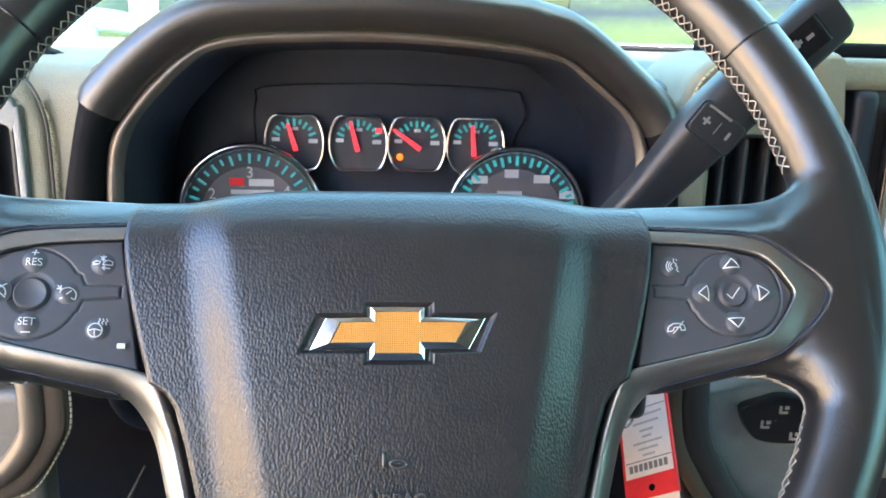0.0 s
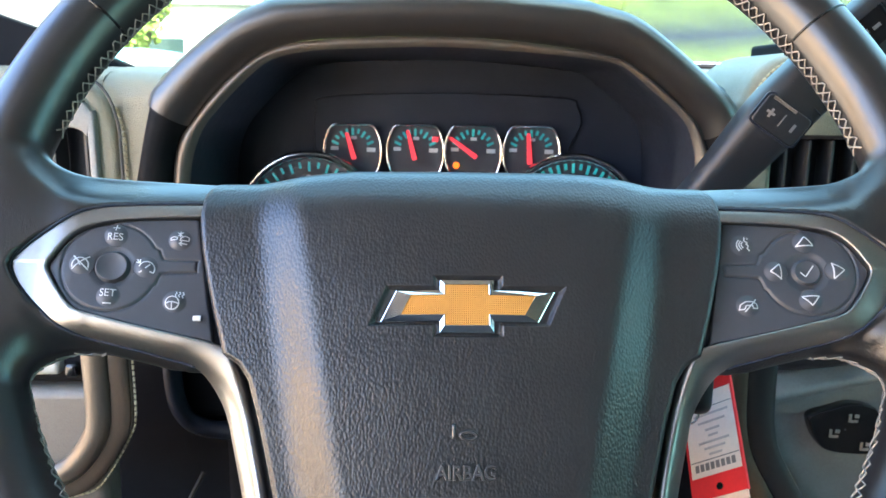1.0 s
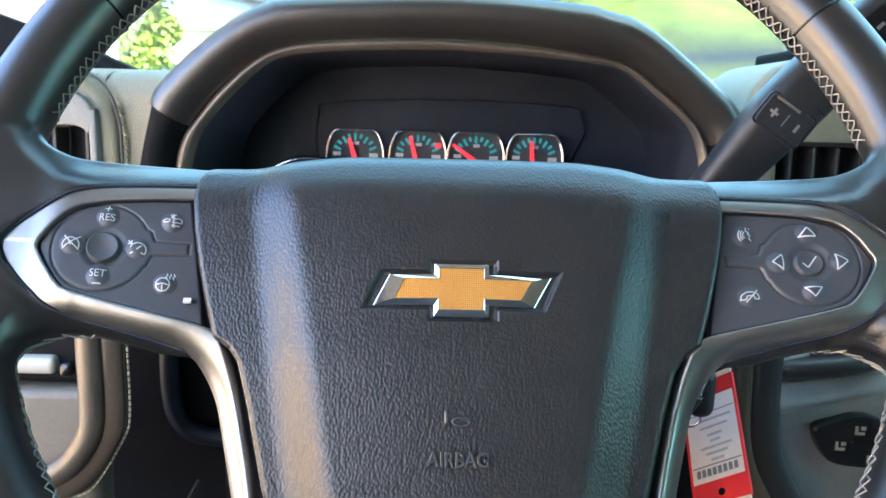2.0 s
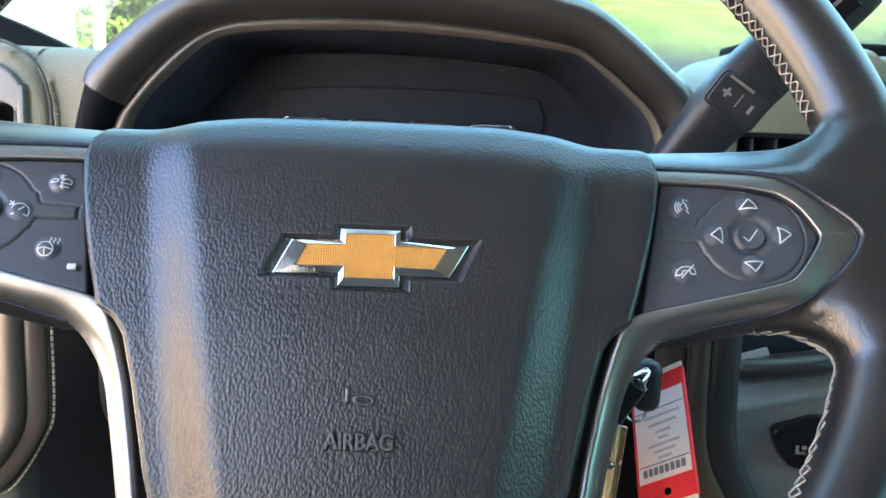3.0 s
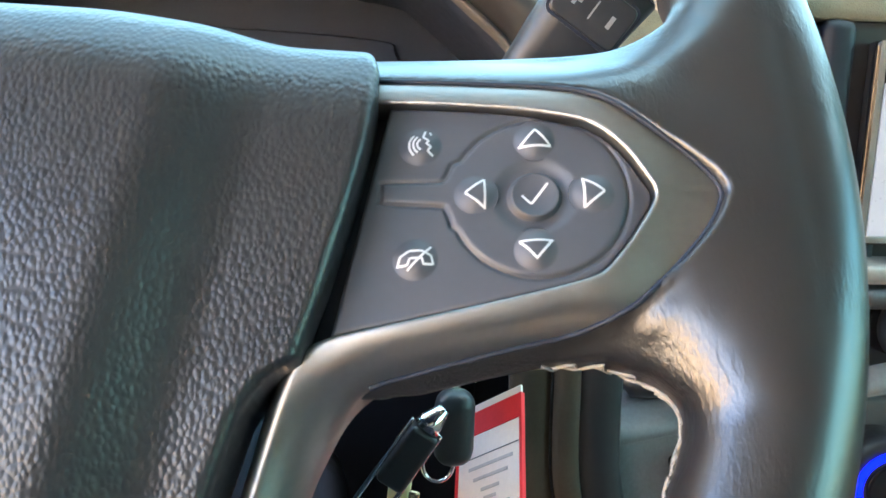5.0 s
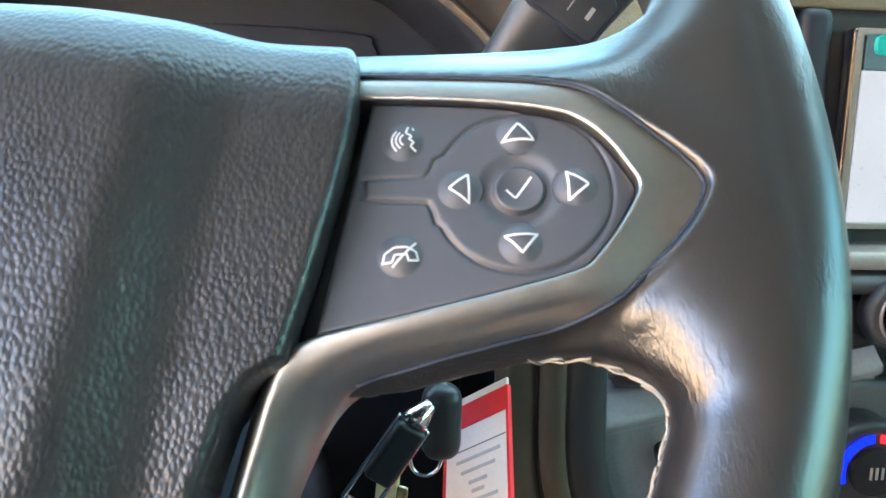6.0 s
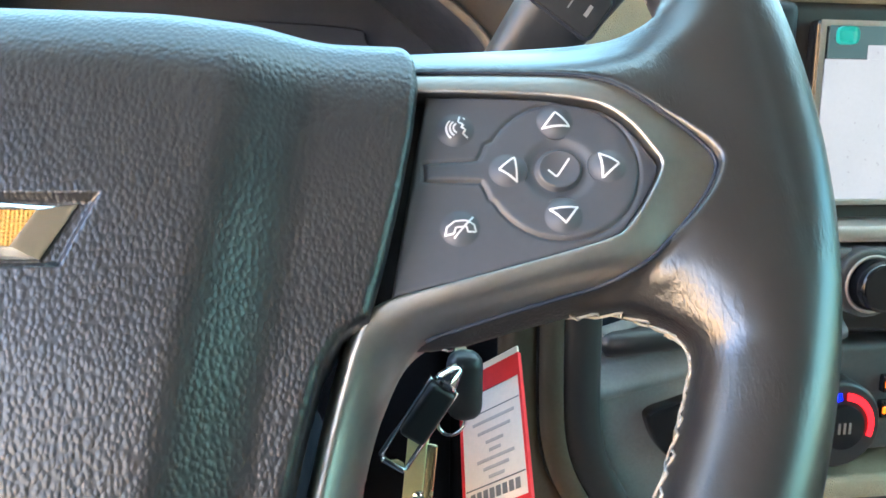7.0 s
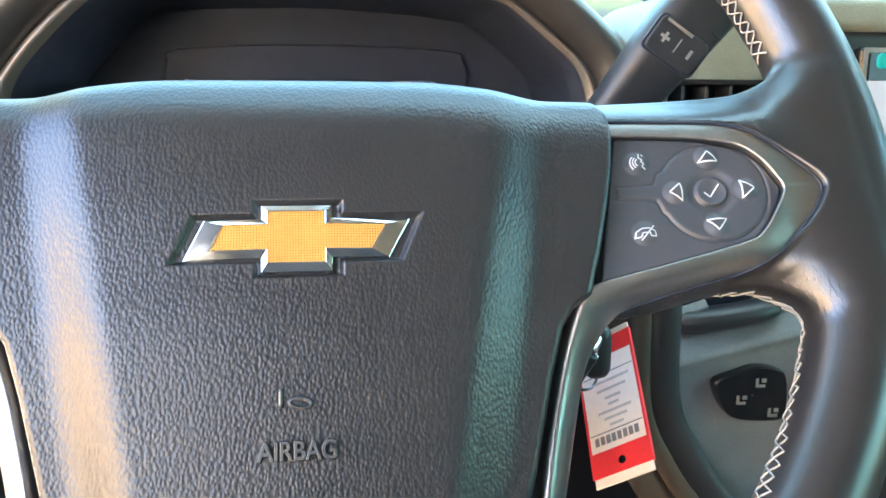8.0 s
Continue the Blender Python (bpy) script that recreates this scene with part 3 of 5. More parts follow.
def rim_field(u, v, n):
    a = np.abs(u)
    ring = np.hypot(np.hypot(u, v - 0.016) - 0.187, n + 0.0066) - 0.015
    edge = outer_edge(a, v)
    low = 1 - ramp(v, -0.024, -0.014)
    front = np.minimum(spoke_front(a, v) + 0.0006 * (1 - low) * (1 - ramp(edge, 0.006, 0.016)) - 0.0011 * low * (1 - ramp(edge, 0.0012, 0.006)), 0.0075)
    lip = np.interp(a, LIP[:, 0], LIP[:, 1])
    flat = np.maximum(np.maximum(v - 0.0425, lip - v), np.maximum(0.097 - a, a - 0.180))
    back = -0.0200 + 0.05 * np.maximum(a - 0.12, 0)
    slab = smax(flat, np.maximum((n - front) * 0.6, back - n), 0.0026)
    corner = ramp(v, -0.01, 0.025)
    k = (0.022 - 0.002 * corner) * (1 - ramp(np.hypot(u, v - 0.016), 0.150, 0.200)) + 0.0008
    body = smin(ring, slab, k)
    return smax(body, 0.0001 - edge - 0.0018 * low, 0.0008)


rim = part("rim", skin(rim_field, (-0.206, -0.190, -0.028), (0.206, 0.222, 0.022), 0.0010), RIM_LEATHER, wheel, "black leather rim with worn, creased grips", local=True)


seam_path = np.array(BEZEL_OUT[:-5])
seam_path = even(seam_path[(seam_path[:, 1] > -0.037) & (seam_path[:, 0] > 0.100)], 150)
for sx in (1, -1):
    part("joint", tube([(sx * x, y, float(spoke_front(np.array(x), np.array(y))) + 0.0002) for x, y in seam_path], 0.00062, 6), PIT, rim, "dark joint between leather and trim", local=True)


def bezel_field(u, v, n):
    flat = smax(outer_edge(u, v), -hole_edge(u, v), 0.0003)
    leg = ramp(0.10 - u - v, 0.030, 0.062)
    front = spoke_front(u, v)
    low = ramp(-v, 0.013, 0.022)
    return smax(smax(flat, (n - front) * (1 - 0.5 * low), 0.0005 + 0.0042 * leg), np.minimum(front - 0.004, -0.030 + 0.016 * ramp(u, 0.098, 0.112)) - n, 0.0012)


SLOT = [(102.9, 3.3), (103.6, 3.9), (114.2, 3.7), (115.4, 4.2), (116.2, 5.4), (117.0, 7.5)]
SLOT_LOW = [(117.0, -6.4), (116.4, -4.2), (115.6, -2.6), (114.4, -2.0), (103.6, -0.9), (102.9, -0.3)]
PAD = [(c * MM, d * MM) for c, d in spline(SLOT, 4) + [(134.0 + 17.4 * math.cos(radians(t)), -0.4 + 17.4 * math.sin(radians(t))) for t in range(150, -161, -6)] + spline(SLOT_LOW, 4)]
pad_edge = distance_table(PAD, 0.085, 0.165, -0.036, 0.028, 0.0002)


def plate_field(u, v, n):
    flat = hole_edge(u, v) + 0.0002
    flat = smax(flat, 0.1001 + v * 0.204 - u, 0.0002)
    pad = pad_edge(u, v)
    relief = -0.0006 * np.exp(-(pad / 0.00034) ** 2) + 0.0003 * ramp(-pad, 0.0002, 0.0012)
    well = np.hypot(u - 0.1332, v + 0.0005)
    relief = relief - 0.0008 * ramp(-well, -0.0088, -0.0058)
    return smax(smax(flat, n - face_height(u) + 0.0010 - relief, 0.0009), face_height(u) - 0.006 - n, 0.0005)


def flipped(me):
    c = me.copy()
    c.transform(Matrix.Diagonal((-1, 1, 1, 1)))
    c.flip_normals()
    return c


bez = skin(bezel_field, (0.062, -0.105, -0.0366), (0.172, 0.030, 0.008), 0.0006)
plt_mesh = skin(plate_field, (0.091, -0.031, -0.013), (0.159, 0.0245, 0.006), 0.00042)
bez_l, plt_l = flipped(bez), flipped(plt_mesh)
part("spoke_trim", bez, SILVER, wheel, "satin silver spoke trim", local=True)
part("spoke_trim", bez_l, SILVER, wheel, "satin silver spoke trim", local=True)
panel_r = part("switch_panel", plt_mesh, SWITCH, wheel, "dark switch panel with arrow and phone buttons", local=True)
panel_l = part("switch_panel", plt_l, SWITCH, wheel, "dark switch panel with cruise control buttons", local=True)


def button(parent, cu, cv, r, h, lines=(), width=0.47, name="button", label="", dish=0.0, sunk=0.75, flat=0.22):
    c = (cu * MM, cv * MM)
    R = r * MM

    def height(u, v):
        d = min(math.hypot(u - c[0], v - c[1]) / R, 1)
        top = h * MM * 0.5 * (1 + math.cos(math.pi * max(0, (d - flat) / (1 - flat))))
        return face_height(u) - sunk * MM + top - dish * MM * max(0, 1 - (d / 0.85) ** 2)
    rings = [[(c[0] + R * k * math.cos(t), c[1] + R * k * math.sin(t), height(c[0] + R * k * math.cos(t), c[1] + R * k * math.sin(t)))
              for t in (2 * math.pi * i / 40 for i in range(40))] for k in (1.0, 0.97, 0.94, 0.91, 0.88, 0.85, 0.82, 0.79, 0.74, 0.67, 0.58, 0.5, 0.4, 0.3, 0.18, 0.04)]
    bm = loft(rings, True)
    bmesh.ops.holes_fill(bm, edges=bm.edges, sides=41)
    bm.normal_update()
    if sum(f.normal.z for f in bm.faces) < 0:
        bmesh.ops.reverse_faces(bm, faces=bm.faces)
    part(name, bm, SWITCH, parent, label, local=True)
    if lines:
        bm = strokes([[(c[0] + x * MM, c[1] + y * MM) for x, y in l] for l in lines], width * MM, lambda x, y: height(x, y) + 0.00022)
        part("symbol", bm, WHITE, parent, "white printed symbol", local=True)


def arc(cx, cy, r, a0, a1, n=14):
    return [(cx + r * math.cos(radians(a0 + (a1 - a0) * i / n)), cy + r * math.sin(radians(a0 + (a1 - a0) * i / n))) for i in range(n + 1)]


TRI = [(-3.1, -1.7), (3.1, -1.7), (0.0, 2.0), (-3.1, -1.7), (-2.6, -1.7)]
button(panel_r, 133.6, 11.8, 4.7, 1.15, [TRI])
button(panel_r, 132.8, -12.1, 4.7, 1.15, [[(-x, -y) for x, y in TRI]])
button(panel_r, 121.6, 0.2, 4.7, 1.15, [[(-y * 1.05, x) for x, y in TRI]])
button(panel_r, 144.2, -0.6, 4.7, 1.15, [[(y * 1.05, -x) for x, y in TRI]])
button(panel_r, 133.2, -0.5, 5.6, 1.5, [[(-2.4, -0.2), (-0.8, -1.9), (2.3, 2.2)]], dish=0.7, sunk=1.6, flat=0.78)
button(panel_r, 110.8, 11.8, 4.9, 1.3, [arc(0.6, -0.2, 1.3, 125, 235), arc(0.6, -0.2, 2.1, 130, 230), arc(0.6, -0.2, 2.9, 135, 225),
                                       [(1.0, 3.0), (0.5, 1.4), (1.7, 0.6), (1.1, 0.0), (2.1, -0.7), (1.4, -1.6), (2.4, -2.4)], [(2.0, 2.7), (2.1, 2.4)]], 0.45, sunk=1.05)
button(panel_r, 110.0, -13.0, 4.9, 1.3, [[(-3.4, -1.6), (-3.0, 0.2), (-1.2, 1.3), (1.2, 1.3), (3.0, 0.4), (3.4, -1.3), (1.5, -1.4), (1.2, -0.2), (-1.1, -0.2), (-1.6, -1.6), (-3.4, -1.6)],
                                        [(-1.4, -2.4), (2.9, 2.2)]], 0.45, sunk=1.05)
button(panel_l, -133.2, -0.5, 6.6, 2.1, name="centre_knob", label="plain round centre knob", dish=0.9, sunk=1.6, flat=0.8)
button(panel_l, -133.4, 12.0, 4.8, 1.15, [[(-1.0, 3.0), (1.0, 3.0)], [(0, 4.0), (0, 2.0)]], 0.45)
button(panel_l, -133.1, -12.0, 4.8, 1.15, [[(-1.3, -3.0), (1.3, -3.0)]], 0.5)
button(panel_l, -144.2, 0.0, 4.8, 1.15, [arc(0, -0.8, 2.9, -15, 195), [(-2.7, -2.3), (2.7, 2.7)], [(2.7, -2.3), (-2.7, 2.7)], [(0.1, -0.8), (-0.9, 1.0)]], 0.45)
button(panel_l, -121.2, 0.1, 4.8, 1.15, [arc(0.5, -0.9, 2.8, -30, 160), [(0.3, -0.6), (1.6, 0.6)], [(-3.4, 2.8), (-1.9, 1.2)], [(-3.4, 1.6), (-1.9, 1.2), (-2.2, 2.7)],
                                       [(-2.0, -2.3), (-1.3, -2.0)], [(2.5, -2.3), (1.9, -2.0)]], 0.45)
button(panel_l, -110.2, 12.0, 4.9, 1.3, [[(-3.4, 0.2), (-2.2, 0.9), (-0.6, 0.6), (-1.0, -0.4), (-3.2, -0.4)], [(0.4, -0.6), (0.6, 0.4), (2.0, 1.4), (3.4, 0.9), (3.4, -0.5), (0.4, -0.6)],
                                        [(-0.6, 2.6), (1.0, 1.2)], [(1.0, 2.8), (-0.4, 1.4)], [(0.2, 3.0), (0.3, 0.9)], [(2.6, -1.8), (0.2, -1.8), (0.9, -1.2)], [(0.2, -1.8), (0.9, -2.4)]], 0.45, sunk=1.05)
button(panel_l, -109.6, -13.0, 4.9, 1.3, [arc(-0.6, -0.6, 2.5, 0, 360, 28), [(-2.9, -0.8), (-0.6, -0.2), (1.7, -0.8)], [(-0.6, -0.4), (-0.6, -2.6)],
                                         [(0.6, 2.0), (0.2, 2.6), (0.8, 3.2), (0.4, 3.8)], [(1.8, 1.8), (1.4, 2.5), (2.0, 3.1), (1.6, 3.8)], [(3.0, 1.6), (2.6, 2.4), (3.2, 3.0), (2.8, 3.8)]], 0.45, sunk=1.05)
for word, cu, cv in (("RES", -133.4, 11.2), ("SET", -133.1, -11.2)):
    bm = lettering(word, 0.0041, 0.92)
    for v in bm.verts:
        x, y = v.co.x + cu * MM, v.co.y + cv * MM
        v.co = (x, y, face_height(x) - 0.00075 + 0.00115 * 0.5 * (1 + math.cos(math.pi * max(0.0, (min(math.hypot(x - cu * MM, y - (cv + 0.4) * MM) / 0.0048, 1) - 0.22) / 0.78))) + 0.00022)
    part("lettering", bm, WHITE, panel_l, "white printed word " + word, smooth=False, local=True)
bm = box(-0.1021, -0.0989, -0.0203, -0.0183, -0.0058, -0.0042, 0.0003)
part("indicator", bm, WHITE, panel_l, "small white indicator window", local=True)

# hub cover
HUB_V = np.array(spline([(-0.122, -0.013), (-0.095, -0.0055), (-0.076, -0.0015), (-0.045, 0.0050), (-0.027, 0.0077), (-0.008, 0.0102), (0.008, 0.0112), (0.025, 0.0114), (0.06, 0.0114)], 12))
HALF = np.array([(-0.122, 0.050), (-0.110, 0.0605), (-0.084, 0.0685), (-0.055, 0.0752), (-0.040, 0.0795), (-0.0335, 0.0838), (-0.0300, 0.0893), (-0.016, 0.0934),
                 (0.0, 0.0974), (0.012, 0.1000), (0.025, 0.1020), (0.034, 0.1020), (0.044, 0.1005), (0.05, 0.097)])


def hub_top(u):
    return 0.0462 - 0.0040 * ramp(np.abs(u), 0.040, 0.088)


def hub_height(u, v):
    a = np.abs(u)
    inner = np.interp(v, [-0.12, -0.07, -0.025, 0.02, 0.05], [0.034, 0.0445, 0.0525, 0.0605, 0.064])
    s = ramp(a, inner, inner + 0.021) * (1 - 0.45 * ramp(v, 0.012, 0.040))
    n = np.interp(v, HUB_V[:, 0], HUB_V[:, 1]) - 0.0068 * s - 0.0012 * (a / 0.06) ** 2 * (1 - s) - 0.0012 * s
    q = np.clip((0.030 - (hub_top(u) - v)) / 0.030, 0, 0.9999)
    return n - 0.030 * (1 - np.sqrt(1 - q * q))


# emblem: a slanted cross of gold in chrome, in a pocket of the cover
EM_OUT = [(-30.9, -23.3), (-25.3, -12.0), (-9.3, -11.9), (-9.3, -8.1), (10.6, -8.1), (10.6, -11.9), (33.2, -12.0), (26.9, -23.3), (10.6, -23.3), (10.6, -27.4), (-9.3, -27.4), (-9.3, -23.3)]
EM_IN = [(-23.3, -20.9), (-19.8, -13.8), (-7.4, -13.8), (-7.4, -10.1), (8.7, -10.1), (8.7, -13.8), (25.9, -13.8), (21.8, -20.9), (8.7, -20.9), (8.7, -24.8), (-7.4, -24.8), (-7.4, -20.9)]
POCKET = [(-35.4, -24.8), (-28.6, -10.2), (-11.6, -10.2), (-11.6, -6.3), (13.9, -6.3), (13.9, -10.2), (37.4, -10.2), (30.8, -24.8), (13.9, -24.8), (13.9, -28.9), (-11.6, -28.9), (-11.6, -24.8)]


def hub_cover():
    s = np.concatenate([np.linspace(-1, -0.955, 11)[:-1], np.linspace(-0.955, -0.43, 26)[:-1], np.linspace(-0.43, 0.45, 261)[:-1], np.linspace(0.45, 0.955, 26)[:-1], np.linspace(0.955, 1, 11)])
    t = np.concatenate([np.linspace(0, 0.53, 60)[:-1], np.linspace(0.53, 0.70, 96)[:-1], np.linspace(0.70, 0.80, 14)[:-1], 1 - 0.2 * (1 - np.sin(np.linspace(0, np.pi / 2, 34)))])
    S, T = np.meshgrid(s, t)
    vn = -0.120 + T * 0.168
    half = np.interp(vn, HALF[:, 0], HALF[:, 1])
    U = S * half
    Vv = -0.120 + T * (hub_top(U) + 0.120)
    N = hub_height(U, Vv)
    N -= 0.0017 * ramp(-polygon_distance([(x * MM, y * MM) for x, y in POCKET], U, Vv), -0.0002, 0.0016)
    e = np.clip(half - np.abs(U), 0, 0.0026)
    N -= 0.0026 - np.sqrt(0.0026 ** 2 - (0.0026 - e) ** 2)
    rings = [list(zip(U[i], Vv[i], N[i])) for i in range(len(t))]
    rings = [[(r[0][0], r[0][1], min(r[0][2], -0.004) - 0.018)] + r + [(r[-1][0], r[-1][1], min(r[-1][2], -0.004) - 0.018)] for r in rings]
    bm = loft(rings)
    bm.normal_update()
    if sum(f.normal.z for f in bm.faces) < 0:
        bmesh.ops.reverse_faces(bm, faces=bm.faces)
    return bm


hub = part("hub_cover", hub_cover(), HUB_LEATHER, wheel, "pebbled black airbag cover with two soft creases", local=True)
part("hub_backing", box(-0.066, 0.066, -0.122, 0.030, -0.06, -0.022, 0.012, 3), PIT, wheel, local=True)
for sx in (-1, 1):
    x0, x1 = sorted((sx * 0.086, sx * 0.150))
    part("spoke_backing", box(x0, x1, -0.030, 0.030, -0.024, -0.0105, 0.004), PIT, wheel, local=True)


def hub_point(u, v, lift=0.0):
    return (u, v, float(hub_height(np.array(u), np.array(v))) + lift)


# raised words on the cover
bm = lettering("AIRBAG", 0.0074, 1.0, 0.0008, 0.00028)
wide = max(v.co.x for v in bm.verts) - min(v.co.x for v in bm.verts)
tall = max(v.co.y for v in bm.verts) - min(v.co.y for v in bm.verts)
for v in bm.verts:
    x, y = v.co.x * 0.0216 / wide + 0.0004, v.co.y * 0.0054 / tall - 0.0760
    v.co = hub_point(x, y, v.co.z + 0.0008)
part("embossed_word", bm, EMBOSS, hub, "raised black word AIRBAG", smooth=False, local=True)
bar = [hub_point(-0.0041, y, 0.0006) for y in np.linspace(-0.0644, -0.0592, 6)]
loop = [hub_point(0.0012 + 0.0029 * math.cos(t), -0.0632 + 0.0013 * math.sin(t) - 0.0002 * math.cos(t), 0.0006) for t in np.linspace(0, 2 * math.pi, 29)[:-1]]
part("embossed_horn", merge([tube(bar, 0.0007, 8), tube(loop, 0.0006, 8, True)]), EMBOSS, hub, local=True)

def em_ring(pts, z):
    return [(x * MM, y * MM, 0.0092 + 0.125 * (y + 17.3) * MM + (z - 1.5 * (x / 31) ** 2) * MM) for x, y in pts]


def blend(a, b, k):
    return [(x0 + (x1 - x0) * k, y0 + (y1 - y0) * k) for (x0, y0), (x1, y1) in zip(a, b)]


GRID_GOLD = material("gold_waffle_inlay", (0.54, 0.255, 0.048), 0.58, 0.05, vary=0.05, spec=0.3)
gn = GRID_GOLD.node_tree
gtc, gsep = gn.nodes.new("ShaderNodeTexCoord"), gn.nodes.new("ShaderNodeSeparateXYZ")
gn.links.new(gtc.outputs["Object"], gsep.inputs[0])
waves = []
for axis in ("X", "Y"):
    k = gn.nodes.new("ShaderNodeMath")
    k.operation, k.inputs[1].default_value = "MULTIPLY", 2 * math.pi / 0.00078
    s_ = gn.nodes.new("ShaderNodeMath")
    s_.operation = "SINE"
    gn.links.new(gsep.outputs[axis], k.inputs[0])
    gn.links.new(k.outputs[0], s_.inputs[0])
    waves.append(s_)
gmax = gn.nodes.new("ShaderNodeMath")
gmax.operation = "ADD"
gn.links.new(waves[0].outputs[0], gmax.inputs[0])
gn.links.new(waves[1].outputs[0], gmax.inputs[1])
gb = gn.nodes.new("ShaderNodeBump")
gb.inputs["Strength"].default_value, gb.inputs["Distance"].default_value = 1.0, 0.00008
gn.links.new(gmax.outputs[0], gb.inputs["Height"])
gn.links.new(gb.outputs[0], gn.nodes["Principled BSDF"].inputs["Normal"])

bm = loft([em_ring(EM_OUT, -2.8), em_ring(EM_OUT, -0.15), em_ring(blend(EM_OUT, EM_IN, 0.05), -0.05), em_ring(blend(EM_OUT, EM_IN, 0.90), 0.72), em_ring(EM_IN, 0.65), em_ring(EM_IN, 0.3)], True)
emblem = part("emblem_frame", bm, CHROME, hub, "bright bevelled chrome emblem frame", smooth=False, local=True)
bm = bmesh.new()
bm.faces.new([bm.verts.new(p) for p in em_ring(EM_IN, 0.5)])
bm.normal_update()
for f in bm.faces:
    if f.normal.z < 0:
        f.normal_flip()
bmesh.ops.triangulate(bm, faces=bm.faces)
part("emblem_inlay", bm, GRID_GOLD, hub, "gold waffle-textured emblem inlay", smooth=False, local=True)


# stitching along the inside of the rim
def seam(points, normals, pitch, lo, hi, radius, parent, shift=((0, 1), (0, 0))):
    """Crossed threads over a seam: points along it, with the side that faces out and the front; shift turns the seam along its way."""
    P, N = np.array(points), np.array(normals)
    s = np.concatenate([[0], np.cumsum(np.linalg.norm(np.diff(P, axis=0), axis=1))])
    count = int(s[-1] / pitch)
    bms = []
    for phase in (0, 1):
        q = np.arange(count + 1) * pitch
        base = np.stack([np.interp(q, s, P[:, k]) for k in range(3)], 1)
        nrm = np.stack([np.interp(q, s, N[:, k]) for k in range(3)], 1)
        jit = np.random.rand(count + 1) * 0.15
        ang = np.radians(np.where((np.arange(count + 1) + phase) % 2 == 0, lo, hi) + jit * 45 + np.interp(q / s[-1], *shift))
        start = base + nrm * (np.cos(ang) * 0.017)[:, None] + np.array([0, 0, 1]) * (np.sin(ang) * 0.017)[:, None]
        path = even(start, (count + 1) * 4)
        path = settle_on(rim_field, path, 6)
        g = np.stack([(rim_field(*(path + d).T) - rim_field(*(path - d).T)) / 2e-4 for d in np.eye(3) * 1e-4], 1)
        path = path + g * (0.0003 + 0.0003 * phase)
        bms.append(tube(path, radius, 5))
    return part("stitching", merge(bms), THREAD, parent, "pale zigzag stitching", local=True)


def rim_arc(a0, a1, n=120):
    A = np.radians(np.linspace(a0, a1, n))
    return ([(0.187 * math.cos(a), 0.016 + 0.187 * math.sin(a), -0.0066) for a in A], [(-math.cos(a), -math.sin(a), 0) for a in A])


seam(*rim_arc(13.5, 166.5), 0.0050, -24, 6, 0.00038, rim)
for sx in (1, -1):
    edge = spline([(0.136, -0.0313), (0.141, -0.0312), (0.150, -0.0335), (0.1563, -0.0385), (0.1592, -0.0455)], 6)
    low, ln = rim_arc(-24, -88, 80)
    pts = [(sx * x, y + 0.010, -0.0075) for x, y in edge[:-6]]
    nrm = [(0, -1, 0)] * len(pts)
    for i, (x, y) in enumerate(edge[-6:]):
        k = (i + 1) / 7
        pts.append((sx * (x + 0.012 * k), y + 0.012 * (1 - k), -0.007))
        nrm.append((-sx * k, -(1 - k), 0))
    pts += [(sx * x, y, z) for x, y, z in low]
    nrm += [(sx * x, y, z) for x, y, z in ln]
    seam(pts, nrm, 0.0048, -10, 16, 0.00036, rim, ((0, 0.13, 0.26, 0.45, 1), (-42, -40, -20, 6, 12)))
for a in (32.2, 147.8):
    c, s_ = math.cos(radians(a)), math.sin(radians(a))
    ring = [((0.187 + 0.0149 * math.cos(t)) * c, 0.016 + (0.187 + 0.0149 * math.cos(t)) * s_, -0.0066 + 0.0149 * math.sin(t)) for t in (2 * math.pi * i / 48 for i in range(48))]
    part("leather_joint", tube(ring, 0.0007, 6, True), GLOSS, rim, "dark joint line in the leather", local=True)
# ---- instrument cluster ----
BEZEL = material("satin_dark_trim", (0.135, 0.120, 0.105), 0.34, 0.4, vary=0.05, bump=0.000006, bump_scale=2500)
OUTER = [(-0.222, 1.235), (-0.214, 1.287), (-0.206, 1.325), (-0.1995, 1.352), (-0.196, 1.364), (-0.178, 1.3835), (-0.160, 1.399), (-0.142, 1.412), (-0.125, 1.4205), (-0.105, 1.4255), (0.0, 1.4315),
         (0.085, 1.4265), (0.103, 1.4225), (0.119, 1.4185), (0.135, 1.4095), (0.155, 1.3945), (0.1715, 1.381), (0.1875, 1.3675), (0.193, 1.3605), (0.1965, 1.351), (0.203, 1.30), (0.207, 1.235)]
TRIM_OUT = [(-0.1885, 1.235), (-0.187, 1.288), (-0.184, 1.318), (-0.179, 1.333), (-0.172, 1.3425), (-0.158, 1.360), (-0.139, 1.378), (-0.1235, 1.3885), (-0.110, 1.3938), (-0.097, 1.3965), (-0.068, 1.3993),
            (-0.025, 1.4010), (0.004, 1.4008), (0.035, 1.3995), (0.063, 1.397), (0.094, 1.393), (0.115, 1.3885), (0.127, 1.382), (0.147, 1.3675), (0.166, 1.351), (0.175, 1.337), (0.1825, 1.316), (0.185, 1.29), (0.187, 1.235)]
